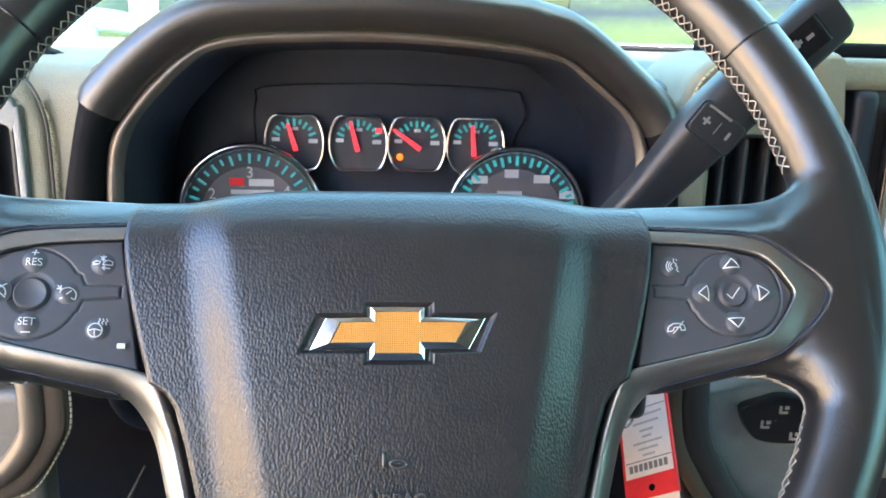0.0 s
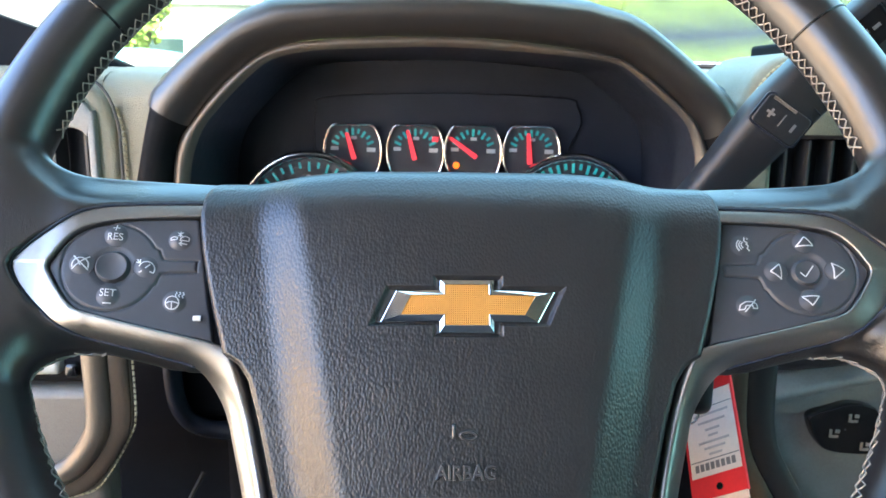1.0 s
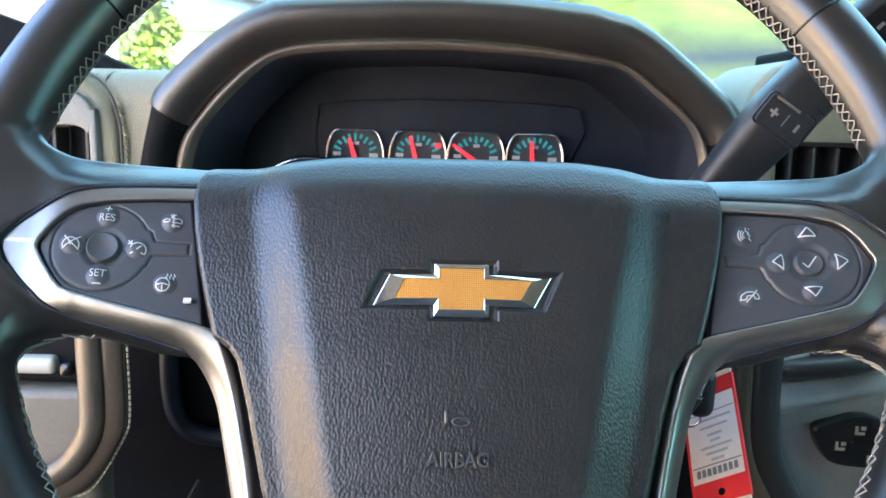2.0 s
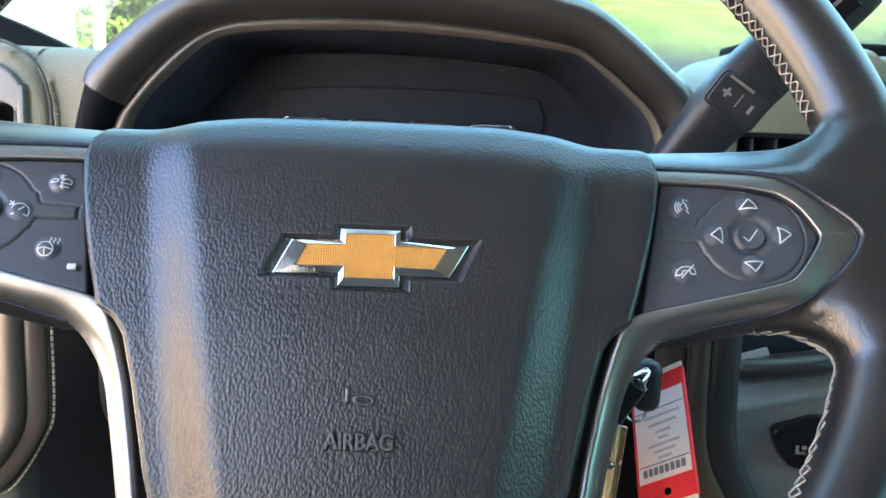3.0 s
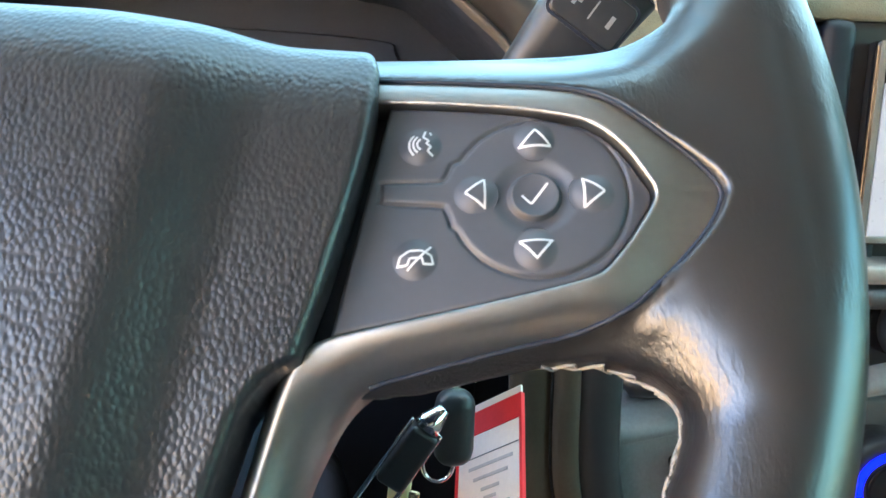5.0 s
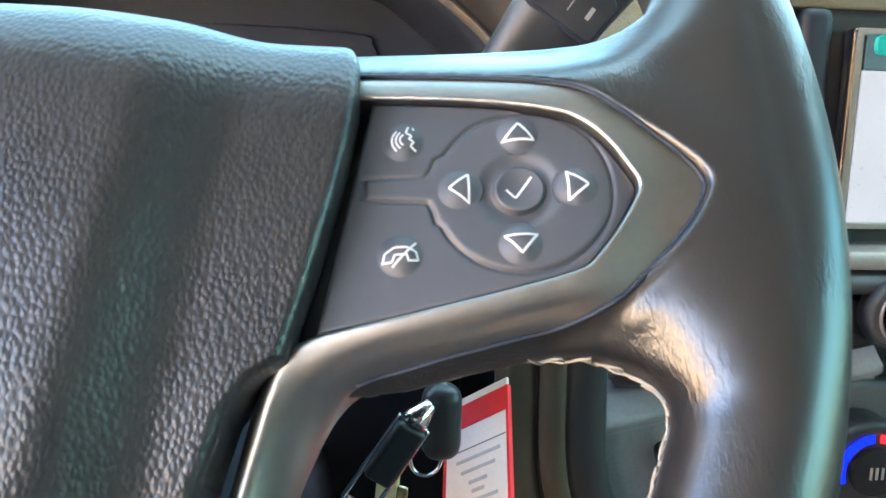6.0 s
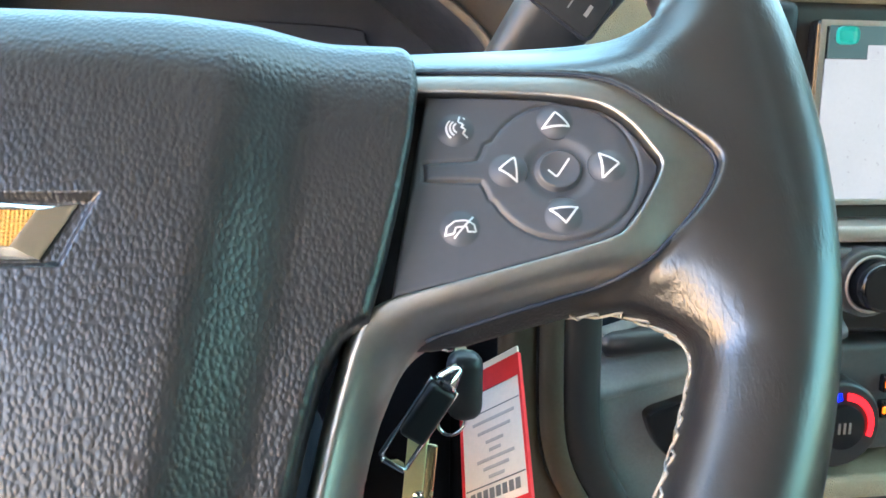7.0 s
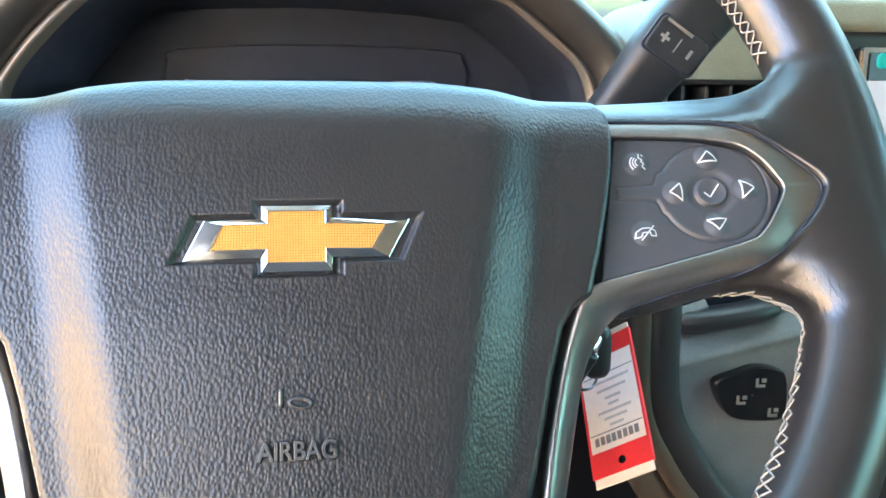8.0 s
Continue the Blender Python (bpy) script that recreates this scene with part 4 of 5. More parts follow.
TRIM_IN = [(-0.178, 1.235), (-0.176, 1.288), (-0.1735, 1.314), (-0.168, 1.332), (-0.160, 1.345), (-0.142, 1.3645), (-0.126, 1.379), (-0.1145, 1.386), (-0.094, 1.3902), (-0.069, 1.3922),
           (-0.025, 1.394), (0.004, 1.3942), (0.034, 1.393), (0.064, 1.391), (0.091, 1.3885), (0.112, 1.3855), (0.122, 1.381), (0.143, 1.3645), (0.160, 1.350), (0.168, 1.336), (0.1725, 1.310), (0.174, 1.235)]


def outline(pts, n=96):
    return even(spline(pts, 6), n)


O_, TO, TI = outline(OUTER), outline(TRIM_OUT), outline(TRIM_IN)
cluster = thing("instrument_cluster", (0, 0.30, 1.16), "black instrument cluster under a brown grained hood with chrome-ringed gauges", "instrument cluster")


def at_y(pts, y, back=0.0):
    return [(x, y + back * (z - 1.30), z) for x, z in pts]


def toward(a, b, k):
    return a + (b - a) * k


rings = [at_y(O_ * [1, 1] - [0, 0.006], 0.47), at_y(O_, 0.29), at_y(O_, 0.250), at_y(toward(O_, TO, 0.06), 0.238), at_y(toward(O_, TO, 0.2), 0.2305), at_y(toward(O_, TO, 0.42), 0.2275),
         at_y(toward(O_, TO, 0.7), 0.2300), at_y(toward(O_, TO, 0.92), 0.2370), at_y(TO, 0.245)]
hi = [i for i in range(96) if O_[i][1] > 1.350]
lo_i, hi_i = hi[0], hi[-1]
part("hood", loft([r[lo_i:hi_i + 1] for r in rings]), HOOD, cluster, "brown grained hood over the gauges")
for sl in (slice(0, lo_i + 1), slice(hi_i, 96)):
    part("side_cheek", loft([[(x * 0.998, y + 0.003, z) for x, y, z in r[sl]] for r in rings]), KNEE, cluster, "black cheek below the hood")
part("bezel", loft([at_y(TO, 0.246), at_y(toward(TO, TI, 0.25), 0.2425), at_y(toward(TO, TI, 0.7), 0.2425), at_y(TI, 0.250)]), BEZEL, cluster, "satin dark grey inner bezel")
C_ = np.array([0.001, 1.30])
part("liner", loft([at_y(TI, 0.249), at_y(C_ + (TI - C_) * 0.985, 0.29), at_y(C_ + (TI - C_) * 0.95, 0.352)]), PIT, cluster, "black funnel round the gauges")
back = C_ + (TI - C_) * 0.97
bm = bmesh.new()
bm.faces.new([bm.verts.new((x, 0.352, z)) for x, z in back])
part("back_plate", bm, PIT, cluster, smooth=False)
pane = part("lens", loft([[(-0.165, 0.335, 1.17), (0.168, 0.335, 1.17)], [(-0.165, 0.256, 1.386), (0.168, 0.256, 1.386)]]), LENS, cluster, "clear lens", smooth=False)
pane.visible_shadow = False


def gauge_outline(cx, cz, w, h, n=48):
    """A rounded eight-sided outline, widest at mid-height."""
    side = [(0.50, 1.0), (0.70, 0.955), (0.84, 0.78), (0.965, 0.38), (1.0, 0.0), (0.965, -0.40), (0.84, -0.78), (0.70, -0.955), (0.50, -1.0)]
    ring = spline(side + [(-x, z) for x, z in reversed(side)], 6, True)
    return [(cx + w * x, cz + h * z) for x, z in even([*ring, ring[0]], n + 1)[:-1]]


def scaled(o, cx, cz, k):
    return [(cx + (x - cx) * k, cz + (z - cz) * k) for x, z in o]


def disc(o, y):
    bm = bmesh.new()
    bm.faces.new([bm.verts.new((x, y, z)) for x, z in o])
    bm.normal_update()
    for f in bm.faces:
        if f.normal.y > 0:
            f.normal_flip()
    return bm


def gauge(name, cx, cz, w, h, y, ticks, needle, marks, circle=False):
    g = part(name, disc([(cx + w * 0.97 * math.cos(t), cz + h * 0.97 * math.sin(t)) for t in (2 * math.pi * i / 64 for i in range(64))] if circle
                        else scaled(gauge_outline(cx, cz, w, h), cx, cz, 0.97), y), DIAL, cluster, "dark dial with teal ticks", smooth=False)
    o = [(cx + w * math.cos(t), cz + h * math.sin(t)) for t in (2 * math.pi * i / 64 for i in range(64))] if circle else gauge_outline(cx, cz, w, h)
    rr = [[(x, y + dy, z) for x, z in scaled(o, cx, cz, k)] for k, dy in ((1.06, 0.004), (1.06, -0.004), (1.01, -0.0055), (0.955, -0.003), (0.935, 0.0002))]
    part("ring", loft(rr, True), CHROME, g, "bright chrome ring")
    a0, a1, n, r0, r1, wd = ticks
    for i in range(n):
        a = radians(a0 + (a1 - a0) * i / (n - 1))
        major = i % 2 == 0
        ra = r0 + (0.0 if major else (r1 - r0) * 0.35)
        m = Matrix.Translation((cx, y - 0.0008, cz)) @ Matrix.Rotation(-a, 4, "Y")
        part("tick", box(ra, r1, -0.0003, 0.0003, -wd / 2, wd / 2, m=m), TEAL, g, smooth=False)
    if needle:
        (px, pz), (qx, qz) = needle
        a = math.atan2(qz - pz, qx - px)
        L = math.hypot(qx - px, qz - pz)
        m = Matrix.Translation((px, y - 0.003, pz)) @ Matrix.Rotation(-a, 4, "Y")
        part("needle", loft([[m @ Vector((0, dy, dz * k)) + m.to_3x3() @ Vector((x, 0, 0)) for dy, dz in ((-0.0006, -1), (-0.0006, 1), (0.0006, 1), (0.0006, -1))]
                             for x, k in ((-0.001, 0.0017), (0.0, 0.0020), (L, 0.0013), (L + 0.0006, 0.0008))], True, True), RED, g, "red needle", smooth=False)
    for (x, z, sx, sz) in marks:
        part("print", box(x - sx / 2, x + sx / 2, y - 0.0010, y - 0.0004, z - sz / 2, z + sz / 2), DIMWHITE, g, smooth=False)
    return g


GY = 0.342
GZ = 1.3175
for cx, n1, n2 in ((-0.0722, (-0.0712, 1.3120), (-0.0768, 1.3315)), (-0.0224, (-0.0230, 1.3120), (-0.0285, 1.3340)), (0.0237, (0.0258, 1.3140), (0.0058, 1.3285)), (0.0705, (0.0695, 1.3095), (0.0678, 1.3325))):
    gauge("small_gauge", cx, GZ, 0.0222, 0.0208, GY, (25, 155, 9, 0.0125, 0.0182, 0.0019), (n1, n2),
          ((cx - 0.0145, GZ + 0.002, 0.006, 0.0028), (cx + 0.0145, GZ + 0.001, 0.007, 0.0032), (cx + 0.0005, GZ + 0.0105, 0.005, 0.0024)))
part("warning_lamp", tube([(0.0105, GY - 0.0008, 1.307), (0.0105, GY - 0.0018, 1.307)], 0.0027, 16), AMBER, cluster, "glowing amber low-fuel lamp")
part("red_mark", box(0.0015, 0.0065, GY - 0.0018, GY - 0.001, 1.3255, 1.3295, 0.0006, m=Matrix.Translation((-0.0105, 0, 0))), RED, cluster)
o = spline([(-0.100, 1.290), (-0.104, 1.330), (-0.102, 1.350), (-0.092, 1.3600), (0.006, 1.3640), (0.096, 1.3610), (0.108, 1.354), (0.1115, 1.340), (0.103, 1.322), (0.097, 1.290)], 6)
part("gauge_surround", loft([[(x, 0.352, z) for x, z in o], [(x, 0.348, z) for x, z in o], [(0.006 + (x - 0.006) * 0.985, 0.3465, 1.33 + (z - 1.33) * 0.97) for x, z in o],
                             [(0.006 + (x - 0.006) * 0.02, 0.3465, 1.33 + (z - 1.33) * 0.02) for x, z in o]]), PIT, cluster, "black raised surround of the small gauges")
TY = 0.330
big_l = gauge("tachometer", -0.1055, 1.2605, 0.0540, 0.0545, TY, (0, 180, 21, 0.0415, 0.0490, 0.0018), None, ((-0.097, 1.287, 0.019, 0.0055), (-0.104, 1.2795, 0.033, 0.0035)), True)
part("badge_print", box(-0.121, -0.110, TY - 0.0012, TY - 0.0005, 1.2845, 1.2905), TAG_RED, big_l, smooth=False)
big_r = gauge("speedometer", 0.1030, 1.2615, 0.0535, 0.0540, TY, (0, 180, 25, 0.0415, 0.0490, 0.0024), None,
              ((0.0990, 1.2965, 0.011, 0.0065), (0.0735, 1.2915, 0.013, 0.006), (0.1235, 1.2925, 0.013, 0.0065), (0.145, 1.2800, 0.013, 0.0065), (0.150, 1.264, 0.013, 0.006), (0.098, 1.2805, 0.020, 0.004)), True)
for big, cx, cz in ((big_l, -0.1055, 1.2605), (big_r, 0.1030, 1.2615)):
    o = [(cx + 0.0385 * math.cos(t), cz + 0.0385 * math.sin(t)) for t in (2 * math.pi * i / 48 for i in range(48))]
    part("inner_face", disc(o, TY - 0.0003), material("grey_dial_centre", (0.10, 0.10, 0.115), 0.6, vary=0.05), big, smooth=False)
for ch, a in (("2", 150), ("3", 90), ("4", 35)):
    bm = lettering(ch, 0.012)
    bm.transform(Matrix.Translation((-0.1055 + 0.034 * math.cos(radians(a)), TY - 0.0008, 1.2605 + 0.034 * math.sin(radians(a)))) @ Matrix.Rotation(radians(90), 4, "X"))
    part("numeral", bm, DIMWHITE, big_l, "pale numeral " + ch, smooth=False)

# ---- dashboard ----
dash = thing("dashboard", (0.2, 0.45, 1.10), "beige and charcoal vinyl dashboard with stitched edges", "dashboard")


def profile(x0, x1, prof, n=4):
    xs = np.linspace(x0, x1, 8)
    p = spline(prof, n)
    return loft([[(x, a, b) for a, b in p] for x in xs])


TOP = [(0.262, 1.340), (0.262, 1.352), (0.268, 1.363), (0.285, 1.371), (0.34, 1.376), (0.50, 1.385), (0.78, 1.398)]
part("top_pad", profile(-0.50, -0.2285, [(0.262, 1.345), (0.248, 1.3635), (0.246, 1.368), (0.252, 1.373), (0.275, 1.377), (0.34, 1.3805), (0.50, 1.385), (0.78, 1.396)]), BEIGE, dash, "beige grained top pad")
part("top_pad", profile(-0.2285, -0.192, [(0.240, 1.255), (0.240, 1.30), (0.240, 1.350), (0.243, 1.363), (0.252, 1.372), (0.275, 1.377), (0.34, 1.3805), (0.50, 1.385), (0.78, 1.396)]), BEIGE, dash, "beige grained top pad")
part("top_pad", profile(0.19, 1.42, [(y, z) for y, z in TOP]), DASHTOP, dash, "pale grey grained top pad")
part("rear_strip", box(0.24, 1.42, 0.74, 0.79, 1.397, 1.406, 0.003), GLOSS, dash, "black strip along the windscreen base")
# black wedge on the pad, rising towards the left
part("corner_wedge", loft([[(x, 0.325, 1.372), (x, 0.33, z), (x, 0.345, z + 0.001), (x, 0.375, 1.374)] for x, z in spline([(-0.41, 1.442), (-0.34, 1.417), (-0.30, 1.4035), (-0.274, 1.3935), (-0.257, 1.3865), (-0.243, 1.3805)], 5)], False, False), KNEE, dash, "black wedge on the left end of the top pad")
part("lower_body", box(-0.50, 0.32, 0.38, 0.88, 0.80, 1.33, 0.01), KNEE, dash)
# driver's end panel, with vent


def shifted(bm, dx):
    bm.transform(Matrix.Translation((dx, 0, 0)))
    return bm


def end_cap():
    pts = spline([(-0.2120, 1.255), (-0.2120, 1.325), (-0.2138, 1.345), (-0.2195, 1.360), (-0.230, 1.370), (-0.245, 1.3755), (-0.34, 1.378), (-0.50, 1.376)], 6)
    return loft([[(x, 0.34, z + 0.0) for x, z in pts], [(x, 0.243, z) for x, z in pts], [(x - 0.002, 0.237, z - 0.002) for x, z in pts], [(x - 0.006, 0.2345, z - 0.006) for x, z in pts],
                 [(min(x - 0.012, -0.2275), 0.2345, min(z - 0.008, 1.3635)) for x, z in pts]])


part("end_cap", shifted(end_cap(), -0.0045), BEIGE, dash, "beige rounded vent surround")
part("piping", shifted(tube([(x + 0.0008, 0.2352, z) for x, z in spline([(-0.2120, 1.255), (-0.2120, 1.325), (-0.2138, 1.346), (-0.2195, 1.3615), (-0.230, 1.3715), (-0.245, 1.377), (-0.27, 1.379)], 8)], 0.0011, 6), -0.0045), GREY, dash)
sp = even(spline([(-0.2135, 1.256), (-0.2135, 1.300), (-0.2138, 1.324), (-0.2155, 1.343), (-0.2195, 1.3535)], 8), 24)
part("stitching", merge([tube([(p[0], 0.2386, p[1]), (p[0] + (q[0] - p[0]) * 0.72, 0.2378, p[1] + (q[1] - p[1]) * 0.72)], 0.0010, 6) for p, q in zip(sp[:-1], sp[1:])]), BEIGE_THREAD, dash, "raised cream stitches")
vent = thing("air_vent", (-0.29, 0.24, 1.20), "dark slatted air vent with grey surround", "air vent", "dash vents")
VO = spline([(-0.2295, 1.20), (-0.2295, 1.335), (-0.2325, 1.350), (-0.242, 1.3600), (-0.258, 1.3630), (-0.36, 1.3635)], 6)
VI = spline([(-0.2352, 1.20), (-0.2352, 1.322), (-0.2368, 1.334), (-0.243, 1.3385), (-0.258, 1.3392), (-0.36, 1.3395)], 6)
part("frame", loft([[(x, 0.242, z) for x, z in VO], [(x, 0.231, z) for x, z in VO], [(x - 0.0012, 0.2296, z - 0.0012) for x, z in VO], [(x + 0.0008, 0.2300, z + 0.0008) for x, z in VI], [(x, 0.232, z) for x, z in VI],
                    [(x, 0.262, z) for x, z in VI]]), SLATE, vent, "blue-grey rounded surround")
part("backing", box(-0.36, -0.2355, 0.262, 0.268, 1.20, 1.339), PIT, vent)
for x in (-0.2405, -0.262, -0.284, -0.306):
    part("slat", box(x - 0.0012, x + 0.0012, 0.240, 0.260, 1.20, 1.337, 0.0006), GREY, vent)

# lower dash on the driver's side
def band(pts, r, mat, name, label="", flat=1.0, n=8):
    return part(name, tube(spline(pts, n), r, 12, flat=flat, up=(0, -1, 0)), mat, dash, label)


LB = [(-0.231, 0.205, 1.25), (-0.231, 0.205, 1.196), (-0.231, 0.205, 1.150), (-0.236, 0.205, 1.132), (-0.250, 0.205, 1.114), (-0.268, 0.205, 1.105), (-0.30, 0.205, 1.100)]
band(LB, 0.0085, BRONZE, "trim_hoop", "brown satin trim hoop", 0.8)
band([(x + 0.011 * (1 if z > 1.13 else 0.6), y + 0.004, z - (0.0 if z > 1.13 else 0.008)) for x, y, z in LB], 0.0095, WARM_DARK, "hoop_pad", "dark brown vinyl edge", 0.5)
band([(x + 0.0185 * (1 if z > 1.13 else 0.7), y + 0.006, z - (0.0 if z > 1.13 else 0.013)) for x, y, z in LB], 0.0028, BRONZE, "hoop_edge", "thin trim line")
sp = even(spline([(x + 0.0225 * (1 if z > 1.13 else 0.7), y + 0.006, z - (0.0 if z > 1.13 else 0.016)) for x, y, z in LB], 8), 52)
part("stitching", merge([tube([Vector(a), Vector(a) + (Vector(b) - Vector(a)) * 0.7], 0.0008, 5) for a, b in zip(sp[:-1], sp[1:])]), BEIGE_THREAD, dash)
part("lower_panel", box(-0.42, -0.233, 0.215, 0.245, 1.06, 1.165, 0.008, 3), material("grey_beige_vinyl", (0.105, 0.10, 0.085), 0.4, bump=0.0001, bump_scale=800, cells=True), dash, "grey vinyl lower panel")
lamp_switch = thing("light_switch", (-0.27, 0.24, 1.15), "black light switch panel with a pale rocker", "switch panel")
part("plate", box(-0.36, -0.236, 0.222, 0.25, 1.167, 1.25, 0.005, 3), KNEE, lamp_switch)
part("rocker", box(-0.302, -0.2585, 0.214, 0.228, 1.1745, 1.1865, 0.004, 3), material("pale_grey_rocker", (0.34, 0.35, 0.32), 0.4, vary=0.05), lamp_switch, "pale grey rocker")
part("knob", box(-0.2565, -0.2475, 0.215, 0.228, 1.1725, 1.1825, 0.003, 3), GLOSS, lamp_switch)
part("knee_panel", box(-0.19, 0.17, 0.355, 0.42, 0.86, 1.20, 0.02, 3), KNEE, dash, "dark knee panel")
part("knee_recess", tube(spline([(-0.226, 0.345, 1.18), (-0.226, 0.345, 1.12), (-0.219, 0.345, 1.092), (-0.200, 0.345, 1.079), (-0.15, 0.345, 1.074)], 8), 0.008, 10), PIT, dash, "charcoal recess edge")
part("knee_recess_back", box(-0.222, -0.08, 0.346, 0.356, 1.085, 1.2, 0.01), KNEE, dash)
part("cable", tube(spline([(-0.20, 0.33, 1.045), (-0.215, 0.30, 1.015), (-0.235, 0.28, 0.98), (-0.25, 0.27, 0.93)], 6), 0.0016, 6), BRONZE, dash, "thin pale cable")

# right of the column
RB = [(0.187, 0.18, 1.26), (0.187, 0.18, 1.205), (0.190, 0.18, 1.150), (0.205, 0.182, 1.115), (0.235, 0.185, 1.075), (0.28, 0.19, 1.05)]
band(RB, 0.0065, WARM_DARK, "trim_hoop", "dark brown glossy trim hoop", 0.6)
band([(x - 0.016, y + 0.004, z - 0.003) for x, y, z in RB], 0.010, WARM_DARK, "hoop_pad", "brown vinyl edge", 0.5)
band([(x + 0.016, y + 0.004, z) for x, y, z in RB], 0.0105, BLACK, "hoop_inner", "", 0.5)


def shelf_panel():
    o = spline([(0.2155, 1.174), (0.2145, 1.145), (0.222, 1.115), (0.245, 1.080), (0.30, 1.050), (0.36, 1.048)], 6)
    top = [(x, min(1.1745 + (x - 0.2155) * 0.217, 1.206)) for x, _ in o]
    return loft([[(x, 0.250, z + 0.002) for x, z in top], [(x, 0.2165, z + 0.001) for x, z in top], [(x, 0.2140, z - 0.0005) for x, z in top], [(x, 0.2065, z - 0.0075) for x, z in top], [(x + 0.001, 0.2045, z - 0.0105) for x, z in top],
                 [(x + 0.001, 0.2045, z - 0.0145) for x, z in top], [(x + 0.002, 0.2115, z - 0.019) for x, z in top], [(x, 0.213, z) for x, z in o]])


part("lower_panel", shelf_panel(), SLATE, dash, "charcoal lower panel with a raised lip")
part("recess_back", box(0.20, 0.36, 0.236, 0.25, 1.16, 1.27, 0.006), PIT, dash)
tray = thing("pull_handle", (0.24, 0.225, 1.20), "black rounded pull handle in a recess", "handle")
part("grip", tube(spline([(0.222, 0.224, 1.188), (0.240, 0.216, 1.190), (0.276, 0.215, 1.1945), (0.295, 0.224, 1.198)], 6), [0.007] * 3 + [0.0115] * 13 + [0.007] * 3, 12, flat=0.7), BLACK, tray)
# lighter block added in place of the window's reflection on the grip's left end
part("end_glint", box(-0.0105, 0.0105, -0.002, 0.002, -0.0032, 0.0032, 0.0012, 3, m=Matrix.Translation((0.2345, 0.2155, 1.1975)) @ Matrix.Rotation(radians(-17), 4, "Y") @ Matrix.Rotation(radians(-32), 4, "X")), SLATE, tray, "grey block standing in for the sky's reflection on the grip")
# small white block at the front of the grip
part("pale_dot", box(0.262, 0.268, 0.2065, 0.212, 1.190, 1.195, 0.001), POLE, tray)
bp_ = thing("button_plate", (0.27, 0.205, 1.12), "black three-button plate with pale icons", "button plate")


def plate_outline():
    return spline([(0.250, 1.153), (0.263, 1.1575), (0.276, 1.161), (0.290, 1.159), (0.297, 1.153), (0.2985, 1.130), (0.293, 1.124), (0.266, 1.126), (0.256, 1.133), (0.2495, 1.146)], 5, True)


o = plate_outline()
part("plate", loft([[(x, 0.216, z) for x, z in o], [(x, 0.2055, z) for x, z in o], [(0.274 + (x - 0.274) * 0.96, 0.2035, 1.1425 + (z - 1.1425) * 0.96) for x, z in o],
                    [(0.274 + (x - 0.274) * 0.02, 0.2035, 1.1425 + (z - 1.1425) * 0.02) for x, z in o]], True), GLOSS, bp_, smooth=False)
for x, z in ((0.2662, 1.1395), (0.2785, 1.1505), (0.2885, 1.1300)):
    part("icon", merge([box(x - 0.0032, x - 0.0012, 0.2028, 0.2034, z - 0.0026, z + 0.0034, 0.0003), box(x - 0.0012, x + 0.0034, 0.2028, 0.2034, z - 0.0028, z - 0.0008, 0.0003),
                       box(x + 0.0008, x + 0.004, 0.2028, 0.2034, z + 0.0005, z + 0.0032, 0.0003)]), TRIM, bp_, "pale seat-shaped icon")

# centre stack
stack = thing("centre_stack", (0.62, 0.25, 0.95), "dark centre console stack with screen surround", "centre console")
part("face", box(0.330, 0.95, 0.240, 0.40, 0.95, 1.372, 0.006, 3), BLACK, stack)
part("brow", box(0.226, 0.95, 0.238, 0.30, 1.3705, 1.392, 0.006, 3), BEIGE, stack, "cream strip above the screen")
part("brow_edge", box(0.236, 0.95, 0.262, 0.33, 1.3915, 1.4025, 0.003), KNEE, stack, "black edge above the cream strip")
part("shelf_strip", box(0.334, 0.95, 0.205, 0.26, 1.243, 1.252, 0.003), TRIM, stack, "grey shelf strip below the screen")
part("shelf_lip", box(0.334, 0.95, 0.199, 0.25, 1.232, 1.241, 0.003), GREY, stack)
part("radio_face", box(0.336, 0.95, 0.212, 0.26, 1.190, 1.231, 0.004), GLOSS, stack)
part("climate_face", box(0.336, 0.95, 0.208, 0.26, 1.122, 1.186, 0.004), GREY, stack)
part("cream_strip", box(0.332, 0.95, 0.190, 0.26, 1.102, 1.1165, 0.004), BEIGE, stack, "cream trim strip")
part("side_post", box(0.318, 0.336, 0.234, 0.30, 0.98, 1.371, 0.006, 3), PIT, stack)
screen = thing("display_screen", (0.45, 0.232, 1.26), "lit pale display screen in a grey frame", "screen")
part("frame", box(0.343, 0.58, 0.229, 0.24, 1.259, 1.361, 0.003), GLOSS, screen)
part("edge", loft([[(0.344, 0.2285, 1.2605), (0.344, 0.2285, 1.3605), (0.579, 0.2285, 1.3605), (0.579, 0.2285, 1.2605)], [(0.3465, 0.2275, 1.263), (0.3465, 0.2275, 1.358), (0.5765, 0.2275, 1.358), (0.5765, 0.2275, 1.263)],
                   [(0.3475, 0.2285, 1.264), (0.3475, 0.2285, 1.357), (0.5755, 0.2285, 1.357), (0.5755, 0.2285, 1.264)]], True), TRIM, screen)
part("picture", box(0.348, 0.575, 0.2278, 0.2288, 1.264, 1.340), SCREEN, screen, "pale lit map picture", smooth=False)
part("status_bar", box(0.349, 0.575, 0.2276, 0.2288, 1.3404, 1.3575), SCREENBAR, screen, "dark status bar", smooth=False)
part("status_icon", box(0.3525, 0.3645, 0.2268, 0.2276, 1.3475, 1.3570, 0.003), ICON_TEAL, screen, "teal status icon")
